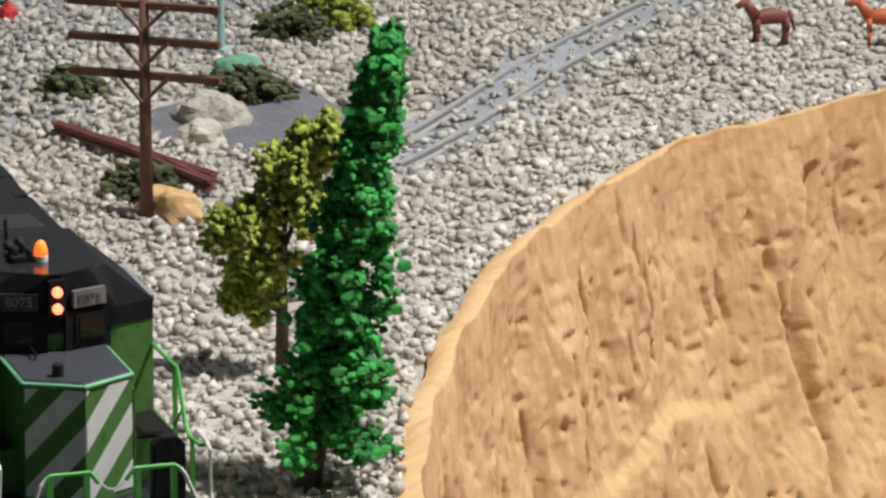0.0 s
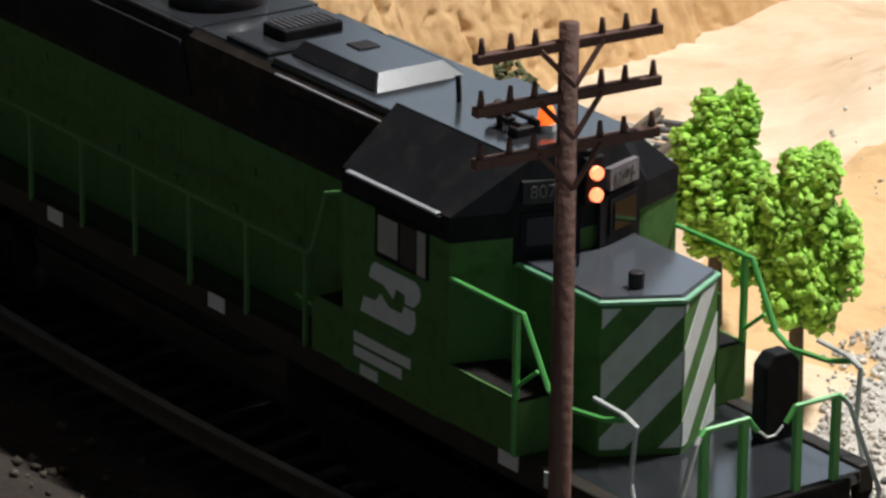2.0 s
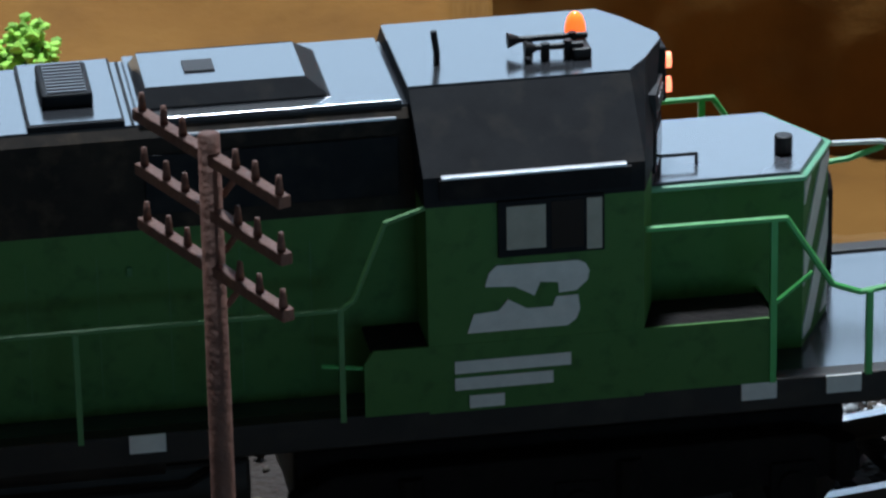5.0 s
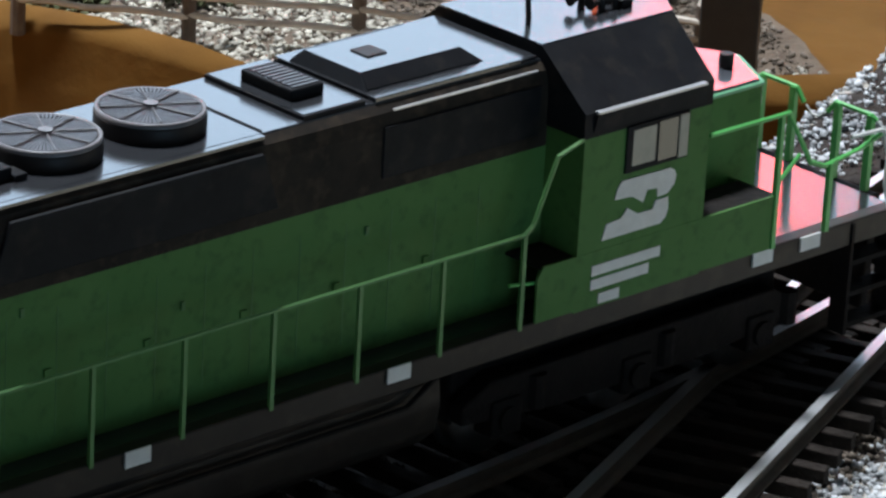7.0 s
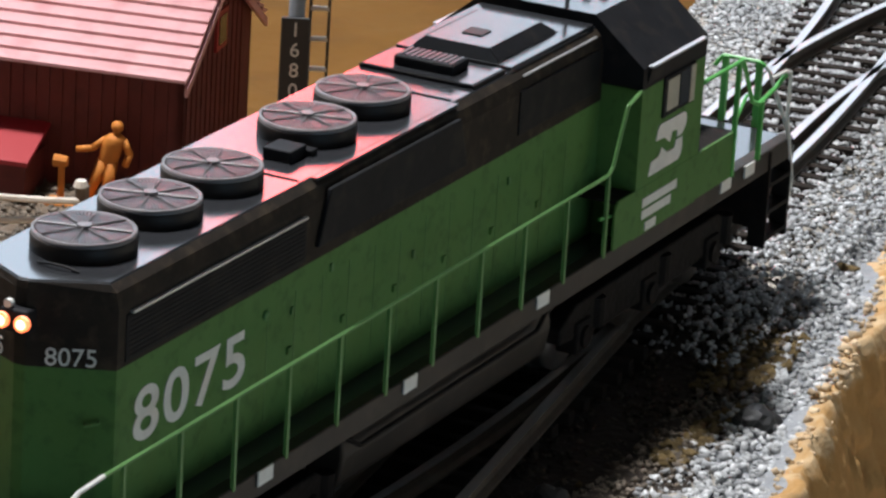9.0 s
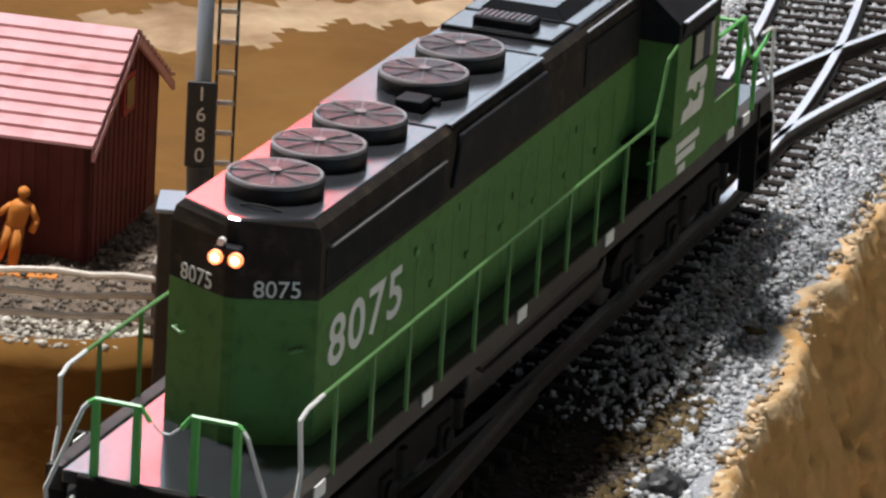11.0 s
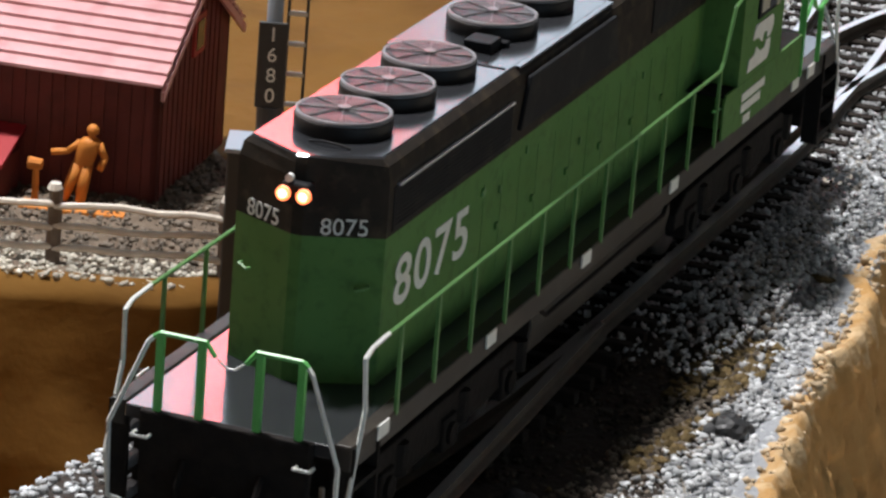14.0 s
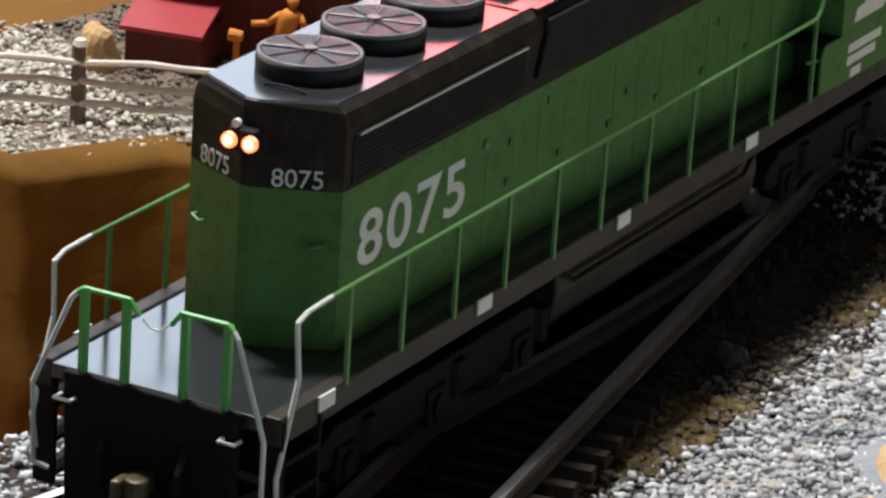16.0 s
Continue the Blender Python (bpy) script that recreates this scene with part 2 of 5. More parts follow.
LIME = material("light_green_foliage", (0.17, 0.36, 0.035), 0.8, second=(0.32, 0.54, 0.075), scale=90, random_tint=0.4)
BUSH = material("dull_green_bush", (0.05, 0.065, 0.03), 0.95, second=(0.11, 0.11, 0.05), scale=150, random_tint=0.5)
REDWALL = material("dark_red_barn_boards", (0.105, 0.017, 0.015), 0.75, second=(0.155, 0.028, 0.024), scale=60, bump=0.3, wear=((0.045, 0.008, 0.007), 150, 0.5))
REDTRIM = material("bright_red_window", (0.32, 0.015, 0.02), 0.5)
# roof tin, with the red glow falling on it put into the base colour
REDLITROOF = material("red_lit_tin_roof", (0.55, 0.25, 0.26), 0.45, second=(0.66, 0.36, 0.37), scale=70, wear=((0.36, 0.13, 0.13), 120, 0.5))
WHITEROOF = material("white_corrugated_roof", (0.74, 0.76, 0.78), 0.4, second=(0.66, 0.69, 0.72), scale=60)
DARKGREY = material("dark_equipment_paint", (0.018, 0.018, 0.02), 0.5, second=(0.03, 0.03, 0.03), scale=200)
GREYTOP = material("pale_blue_grey_lid", (0.24, 0.28, 0.33), 0.5)
ORANGE = material("orange_figure_paint", (0.55, 0.17, 0.02), 0.7, second=(0.62, 0.22, 0.03), scale=150)
FENCE = material("weathered_white_fence_wood", (0.72, 0.66, 0.58), 0.8, second=(0.48, 0.41, 0.34), scale=300)
FENCEPOST = material("dark_fence_post_wood", (0.12, 0.09, 0.075), 0.85, second=(0.2, 0.16, 0.13), scale=300)
HORSE = material("chestnut_horse_paint", (0.13, 0.035, 0.025), 0.55, second=(0.2, 0.06, 0.04), scale=200)
ORANGEHORSE = material("orange_red_horse_paint", (0.42, 0.09, 0.035), 0.55, second=(0.5, 0.14, 0.06), scale=200)
RUST = material("red_oxide_girder", (0.16, 0.045, 0.04), 0.7, second=(0.24, 0.09, 0.075), scale=200)
TEAL = material("pale_teal_metal", (0.30, 0.46, 0.46), 0.5)
ROOMWALL = material("pale_room_wall", (0.42, 0.42, 0.42), 0.9, second=(0.48, 0.48, 0.46), scale=3)
REDGLOW = material("red_neon_tube_glow", (1, 0.1, 0.12), 0.3, emit=26.0, emit_color=(1.0, 0.10, 0.09))


# ---- mesh tools (millimetres in, metres out) ----
def from_bm(name, bm, mat, smooth=False):
    me = bpy.data.meshes.new(name)
    bmesh.ops.recalc_face_normals(bm, faces=bm.faces)
    bmesh.ops.scale(bm, vec=(MM, MM, MM), verts=bm.verts)
    bm.to_mesh(me)
    bm.free()
    me.materials.append(mat)
    if smooth:
        for p in me.polygons:
            p.use_smooth = True
    return me


def part(name, bm, mat, parent, label="", smooth=False):
    ob = new(name, from_bm(name, bm, mat, smooth))
    ob.parent = parent
    if label:
        ob["label"] = label
    return ob


def thing(name, label, category, group="", kind=""):
    return tagged(new(name), label, category, group, kind)


def add_box(bm, x0, x1, y0, y1, z0, z1, bevel=0.0):
    res = bmesh.ops.create_cube(bm, size=1.0)
    vs = res["verts"]
    for v in vs:
        v.co = Vector(((x0 + x1) / 2 + v.co.x * (x1 - x0), (y0 + y1) / 2 + v.co.y * (y1 - y0), (z0 + z1) / 2 + v.co.z * (z1 - z0)))
    if bevel:
        es = list({e for v in vs for e in v.link_edges})
        bmesh.ops.bevel(bm, geom=es, offset=bevel, segments=2, affect="EDGES", profile=0.5)
    return vs


def box(x0, x1, y0, y1, z0, z1, bevel=0.0):
    bm = bmesh.new()
    add_box(bm, x0, x1, y0, y1, z0, z1, bevel)
    return bm


def prism(poly, lift, bevel=0.0, bm=None):
    """A closed polygon of 3D points swept by the vector lift."""
    bm = bm or bmesh.new()
    a = [bm.verts.new(p) for p in poly]
    b = [bm.verts.new(Vector(p) + Vector(lift)) for p in poly]
    n, fs = len(poly), []
    fs.append(bm.faces.new(a[::-1]))
    fs.append(bm.faces.new(b))
    for i in range(n):
        fs.append(bm.faces.new((a[i], a[(i + 1) % n], b[(i + 1) % n], b[i])))
    if bevel:
        bmesh.ops.bevel(bm, geom=list({e for f in fs for e in f.edges}), offset=bevel, segments=2, affect="EDGES", profile=0.5)
    return bm


def cyl(p, q, r, r2=None, n=16, bm=None, bevel=0.0):
    bm = bm or bmesh.new()
    p, q = Vector(p), Vector(q)
    ax = q - p
    res = bmesh.ops.create_cone(bm, cap_ends=True, segments=n, radius1=r, radius2=r if r2 is None else r2, depth=ax.length)
    m = Matrix.Translation((p + q) / 2) @ ax.to_track_quat("Z", "Y").to_matrix().to_4x4()
    bmesh.ops.transform(bm, matrix=m, verts=res["verts"])
    if bevel:
        es = [e for e in {e for v in res["verts"] for e in v.link_edges} if len(e.link_faces) == 2 and abs(e.link_faces[0].normal.dot(e.link_faces[1].normal)) < 0.3]
        bmesh.ops.bevel(bm, geom=es, offset=bevel, segments=2, affect="EDGES", profile=0.5)
    return bm


def wire(pts, r, n=6, bm=None):
    bm = bm or bmesh.new()
    for a, b in zip(pts, pts[1:]):
        cyl(a, b, r, n=n, bm=bm)
    for a in pts[1:-1]:
        res = bmesh.ops.create_icosphere(bm, subdivisions=1, radius=r * 1.02)
        bmesh.ops.translate(bm, vec=Vector(a), verts=res["verts"])
    return bm


def lettering(name, text, size, mat, parent, m, label="", spacing=1.0, bold=0.0, widen=1.0):
    cu = bpy.data.curves.new(name, "FONT")
    cu.body, cu.size, cu.align_x, cu.align_y, cu.extrude = text, size, "CENTER", "CENTER", 0.06
    cu.space_character, cu.offset = spacing, bold
    tmp = bpy.data.objects.new(name + "_curve", cu)
    scene.collection.objects.link(tmp)
    bpy.context.view_layer.update()
    me = bpy.data.meshes.new_from_object(tmp.evaluated_get(bpy.context.evaluated_depsgraph_get()))
    bpy.data.objects.remove(tmp)
    me.transform(Matrix.Scale(MM, 4) @ m @ Matrix.Diagonal((widen, 1, 1, 1)))
    me.materials.clear()
    me.materials.append(mat)
    ob = new(name, me)
    ob.parent = parent
    if label:
        ob["label"] = label
    return ob


def raw_mesh(name, verts, faces, mats, index=None, smooth=True):
    me = bpy.data.meshes.new(name)
    me.from_pydata([(a * MM, b * MM, c * MM) for a, b, c in verts], [], faces)
    for m in mats:
        me.materials.append(m)
    if index is not None:
        me.polygons.foreach_set("material_index", index)
    me.polygons.foreach_set("use_smooth", [smooth] * len(me.polygons))
    me.update()
    return me


# ---- the lie of the tracks ----
HEADING = (-1.36021718e-13, -7.69272162e-10, 1.90760551e-06, 5.61529335e-04, -7.11230071e-01)


def main_line():
    """Centre line of the main track: fitted curve, run on straight at both ends, with the offset of a long frame on a curve."""
    pts, x, y, step = [], -475.18, 211.99, 2.0
    s = -5.0
    while s < 965:
        th = np.polyval(HEADING, s)
        pts.append((x + 4.9 * math.sin(th), y - 4.9 * math.cos(th), th))
        x, y, s = x + step * math.cos(th), y + step * math.sin(th), s + step
    x, y, th = pts[-1]
    for i in range(170):
        if i > 45:
            th += 0.0022
        x, y = x + step * math.cos(th), y + step * math.sin(th)
        pts.append((x, y, th))
    x, y, th = pts[0]
    head = []
    for i in range(170):
        th -= 0.0012
        x, y = x - step * math.cos(th), y - step * math.sin(th)
        head.append((x, y, th))
    return head[::-1] + pts


def bend(x, y, th, length, turn=0.0, step=2.0, after=0.0):
    pts, d = [], 0.0
    while d < length:
        pts.append((x, y, th))
        if d > after:
            th += turn * step
        x, y, d = x + step * math.cos(th), y + step * math.sin(th), d + step
    return pts


MAIN = main_line()
SIDING = bend(188, -72.5, radians(48.4), 318)
BRANCH = bend(452, 224.5, radians(47.2), 240, -0.0026, after=20)
CANYON = bend(-430, 440, radians(97.0), 196, -0.0006)
CANYON2 = bend(-296, 428, radians(90.3), 330)
UPPER = bend(-590, 545, radians(96.5), 420)
UPPER_XY = np.array([(q[0], q[1]) for q in UPPER])
MAIN_XY = np.array([(p[0], p[1]) for p in MAIN])
MAIN_TH = np.array([p[2] for p in MAIN])


def beside(x, y):
    """Signed distance from the main line, positive on the camera's side (arrays)."""
    x, y = np.asarray(x, float).ravel(), np.asarray(y, float).ravel()
    out = np.empty(len(x))
    xy, th = MAIN_XY[::4], MAIN_TH[::4]
    for i in range(0, len(x), 20000):
        dx, dy = x[i:i + 20000, None] - xy[None, :, 0], y[i:i + 20000, None] - xy[None, :, 1]
        k = np.argmin(dx * dx + dy * dy, 1)
        r = np.arange(len(k))
        side = dx[r, k] * np.sin(th[k]) - dy[r, k] * np.cos(th[k])
        out[i:i + 20000] = np.sign(side) * np.hypot(dx[r, k], dy[r, k])
    return out


RIM_Y = np.array([150, 254, 308, 362, 414, 470, 525, 598, 642, 683, 740, 830, 1000])
RIM_X = np.array([-330, -404, -437, -467, -489, -509, -521, -528, -517, -508, -490, -450, -400])


def rim_x(y):
    return np.interp(y, RIM_Y, RIM_X)


def smooth(a, b, v):
    t = np.clip((v - a) / (b - a), 0, 1)
    return t * t * (3 - 2 * t)


def bank_y(x):
    """Front edge of the farmyard terrace."""
    return np.interp(x, [150, 250, 304, 322, 338, 352, 385, 420, 470, 520, 700], [485, 475, 462, 448, 428, 402, 408, 392, 388, 395, 420])


def outcrop_x(y):
    """Left foot of the brown block in the middle of the canyon."""
    return np.clip(-279 - 0.22 * (np.asarray(y, float) - 515), -302, -262)


def shelf_width(x):
    """Reach of the track shelf towards the aisle, from the main line."""
    return np.interp(x, [-600, 100, 230, 300, 340, 371, 387, 407, 440, 477, 502, 600, 800], [210, 200, 124, 79, 70, 60, 55, 48.5, 41, 34.6, 31, 27, 27])


def ground_z(x, y, cut=0.0):
    x, y = np.asarray(x, float).ravel(), np.asarray(y, float).ravel()
    d = beside(x, y)
    wob = np.sin(x * 0.031 + 1) * np.cos(y * 0.027) + 0.5 * np.sin(x * 0.083 + y * 0.061)
    low = -155 + 3 * wob
    # brown hills in the middle of the canyon
    low = low + 26 * np.exp(-((x + 190) / 70) ** 2 - ((y - 575) / 60) ** 2) + 14 * np.exp(-((x + 262) / 26) ** 2 - ((y - 560) / 70) ** 2)
    low = low + 22 * smooth(560, 640, y) * smooth(-330, -250, x) * smooth(330, 250, x)
    low = low + 12 * np.exp(-((x + 385) / 27) ** 2) * smooth(440, 560, y)
    up = -30 + 2.5 * wob
    z = np.where(x < rim_x(y) - 4, up, low)
    z = np.where((x > 150) & (y > bank_y(x) + 4), -80 + 2 * wob, z)
    # embankment of the main line
    shelf = -6.5 - 1.2 * smooth(12, 40, np.abs(d))
    edge = np.interp(x, [-130, -60, 150, 260], [0, -40, -40, 0])
    far = smooth(-62, -36, d - edge)
    z = np.where(d < 0, z * (1 - far) + shelf * far, z)
    wide = shelf_width(x)
    near = shelf + np.interp(x, [-600, 50, 250], [9, 9, 0]) * smooth(22, 44, d)
    drop = smooth(0, 30, d - wide + cut)
    z = np.where(d >= 0, near * (1 - drop) - 240 * drop, z)
    return z


def centre_rails(name, line, rail_mat, label, half=8.6, shiny=True):
    """Two rails, each a foot, web and head swept along the line."""
    prof = [(-1.3, -2.6), (1.3, -2.6), (1.3, -2.2), (0.35, -1.9), (0.35, -0.9), (0.75, -0.7), (0.75, 0.0), (-0.75, 0.0), (-0.75, -0.7), (-0.35, -0.9), (-0.35, -1.9), (-1.3, -2.2)]
    for side in (-1, 1):
        vs, fs, idx = [], [], []
        for x, y, z, th in line:
            for u, v in prof:
                o = side * half + u
                vs.append((x - o * math.sin(th), y + o * math.cos(th), z + v))
        n = len(prof)
        for i in range(len(line) - 1):
            for j in range(n):
                fs.append((i * n + j, i * n + (j + 1) % n, (i + 1) * n + (j + 1) % n, (i + 1) * n + j))
                idx.append(1 if shiny and j == 6 else 0)
        fs += [tuple(range(n))[::-1], tuple((len(line) - 1) * n + k for k in range(n))]
        idx += [0, 0]
        tagged(new(name, raw_mesh(name, vs, fs, [rail_mat, RAILTOP], idx, False)), label, "rail", kind="structure")


# ---- the locomotive (its own space: x forward, y left, z up from the rail head, millimetres) ----
def clip_poly(poly, a, b, c):
    """The part of a 2D polygon where a*u + b*v <= c."""
    out = []
    for (u0, v0), (u1, v1) in zip(poly, poly[1:] + poly[:1]):
        d0, d1 = a * u0 + b * v0 - c, a * u1 + b * v1 - c
        if d0 <= 0:
            out.append((u0, v0))
        if d0 * d1 < 0:
            k = d0 / (d0 - d1)
            out.append((u0 + k * (u1 - u0), v0 + k * (v1 - v0)))
    return out


def hood_outline(z, w, x0=-88.3, xv=-93.3, x1=50.0):
    return [(x1, -w, z), (x0, -w, z), (xv, -0.8, z), (xv, 0.8, z), (x0, w, z), (x1, w, z)]


def loft(rings, bm=None, caps=True):
    bm = bm or bmesh.new()
    vs = [[bm.verts.new(p) for p in ring] for ring in rings]
    n = len(rings[0])
    for a, b in zip(vs, vs[1:]):
        for i in range(n):
            bm.faces.new((a[i], a[(i + 1) % n], b[(i + 1) % n], b[i]))
    if caps:
        bm.faces.new(vs[0][::-1])
        bm.faces.new(vs[-1])
    return bm


def fan(loco, x):
    f = part("roof_fan", cyl((x, 0, 51.0), (x, 0, 53.4), 6.75, n=40, bevel=0.25), FANDARK, loco, "black round fan housing", True)
    ring = bmesh.new()
    for r0, r1, z in ((6.15, 6.6, 53.95),):
        a = [[ring.verts.new((x + r * math.cos(t), r * math.sin(t), zz)) for t in np.linspace(0, 2 * math.pi, 48, endpoint=False)]
             for r, zz in ((r1, 53.3), (r1, z), (r0, z), (r0, 53.3))]
        for p, q in zip(a, a[1:]):
            for i in range(48):
                ring.faces.new((p[i], p[(i + 1) % 48], q[(i + 1) % 48], q[i]))
    part("fan_rim", ring, FANSPOKE, f, "thin pale rim", True)
    blade = bmesh.new()
    for k in range(72):
        t = 2 * math.pi * k / 72
        c, s = math.cos(t), math.sin(t)
        pts = [(x + r * c - o * s, r * s + o * c, z) for r, o, z in ((0.9, -0.025, 53.85), (6.0, -0.15, 53.85), (6.0, 0.15, 53.85), (0.9, 0.025, 53.85))]
        prism(pts, (0, 0, 0.12), bm=blade)
    part("grille", blade, FANTOP, f, "radial metal fan grille")
    cross = bmesh.new()
    for k in range(4):
        t = math.pi * k / 4 + 0.3
        c, s = math.cos(t), math.sin(t)
        cyl((x - 6 * c, -6 * s, 54.1), (x + 6 * c, 6 * s, 54.1), 0.1, n=6, bm=cross)
    cyl((x, 0, 53.7), (x, 0, 54.4), 0.9, n=12, bm=cross)
    part("spider", cross, FANSPOKE, f, "pale spoked hub")


def truck(loco, cx):
    t = part("truck", box(cx - 30, cx + 30, -10.2, 10.2, 5, 13, 0.6), SOOT, loco, "sooty black three axle truck")
    for side in (-1, 1):
        y0, y1 = (11.2, 13.6) if side > 0 else (-13.6, -11.2)
        bm = prism([(cx - 31, y0, 6.5), (cx - 31, y0, 9), (cx - 26, y0, 11.5), (cx + 26, y0, 11.5), (cx + 31, y0, 9), (cx + 31, y0, 6.5), (cx + 14, y0, 5.2), (cx - 14, y0, 5.2)], (0, y1 - y0, 0), 0.3)
        part("side_frame", bm, SOOT, t)
        for k in (-23.5, 0, 23.5):
            b = bmesh.new()
            add_box(b, cx + k - 2.6, cx + k + 2.6, y0 - 0.6, y1 + 0.6, 3.6, 8.6, 0.4)
            cyl((cx + k, side * 13.4, 6), (cx + k, side * 14.8, 6), 1.7, n=14, bm=b)
            part("axle_box", b, SOOT, t)
            s = bmesh.new()
            cyl((cx + k + 5.5, side * 13.2, 6.0), (cx + k + 5.5, side * 13.2, 10.6), 1.5, n=10, bm=s)
            part("spring", s, SOOT, t)
    for k in (-23.5, 0, 23.5):
        for side in (-1, 1):
            w = bmesh.new()
            cyl((cx + k, side * 7.6, 5.9), (cx + k, side * 10.2, 5.9), 5.9, n=28, bm=w)
            cyl((cx + k, side * 6.9, 5.9), (cx + k, side * 7.7, 5.9), 6.6, n=28, bm=w)
            part("wheel", w, STEEL, t, "worn steel wheel", True)


def end_rails(loco, end):
    """Handrails, step posts and pilot of one end: end = 1 front, -1 rear."""
    X = lambda v: end * v
    pilot = bmesh.new()
    prism([(X(112.2), -11.6, 3.0), (X(112.2), 11.6, 3.0), (X(112.2), 12.2, 19.8), (X(112.2), -12.2, 19.8)], (X(1.6), 0, 0), 0.3, bm=pilot)
    part("pilot_plate", pilot, SOOT, loco, "black end plate")
    for s in (-1, 1):
        y0, y1 = min(s * 14.5, s * 17.4), max(s * 14.5, s * 17.4)
        well = part("step_well", box(min(X(102.4), X(103)), max(X(102.4), X(103)), y0, y1, 3.5, 19.6), SOOT, loco, "black corner steps")
        part("side_plate", box(min(X(111), X(111.7)), max(X(111), X(111.7)), y0, y1, 3.5, 19.6), SOOT, well)
        for z in (4.5, 9.0, 13.5):
            part("step", box(min(X(103), X(111)), max(X(103), X(111)), y0, y1, z, z + 0.7), SOOT, well)
        g = wire([(X(111.8), s * 17.0, 8.0), (X(112.6), s * 17.2, 12.5), (X(108.4), s * 17.2, 24), (X(109.0), s * 17.0, 31.2), (X(106.6), s * 17.0, 32.0), (X(101), s * 17.0, 32.2)], 0.34)
        part("corner_grab", g, WHITEPAINT, loco, "white bent corner handrail")
        e = wire([(X(113.2), s * 14.2, 6.4), (X(113.9), s * 16.0, 7.0), (X(114.2), s * 16.2, 17.5), (X(113.4), s * 11.6, 29.2), (X(113.2), s * 10.9, 30.0)], 0.34)
        part("end_grab", e, WHITEPAINT, loco, "white bent end handrail")
        r = wire([(X(113.2), s * 10.9, 30.0), (X(113.0), s * 10.0, 30.6), (X(113.0), s * 3.6, 30.6), (X(113.0), s * 2.2, 28.8)], 0.36)
        part("end_rail", r, RAILGREEN, loco, "bright green end handrail")
        for yy in (10.0, 4.1):
            b = bmesh.new()
            add_box(b, min(X(112.5), X(113.3)), max(X(112.5), X(113.3)), min(s * yy - .5, s * yy + .5), max(s * yy - .5, s * yy + .5), 18.5, 30.6)
            part("end_post", b, RAILGREEN, loco, "bright green post")
        q = wire([(X(113.4), s * 12.6, 16.6), (X(115.0), s * 12.6, 16.6), (X(115.0), s * 10.4, 16.6), (X(113.4), s * 10.4, 16.6)], 0.25)
        part("lift_bar", q, WHITEPAINT, loco, "small white grab iron")
    chain = wire([(X(113.0), -1.8, 28.6), (X(113.0), -0.6, 27.6), (X(113.0), 0.6, 27.6), (X(113.0), 1.8, 28.6)], 0.16)
    part("safety_chain", chain, WHITEPAINT, loco)
    cp = bmesh.new()
    add_box(cp, min(X(112), X(117)), max(X(112), X(117)), -1.3, 1.3, 7.4, 9.8, 0.3)
    cyl((X(117.2), -0.9, 6.8), (X(117.2), -0.9, 10.2), 1.5, n=14, bm=cp, bevel=.3)
    add_box(cp, min(X(116), X(119.2)), max(X(116), X(119.2)), 0.5, 1.9, 7.0, 10.0, 0.5)
    part("coupler", cp, BRASS, loco, "dull brass knuckle coupler")
    for yy in (-5.5, 5.5):
        part("air_hose", wire([(X(113.8), yy, 14), (X(115.6), yy, 11), (X(115.2), yy * 0.9, 5.5)], 0.5), SOOT, loco)


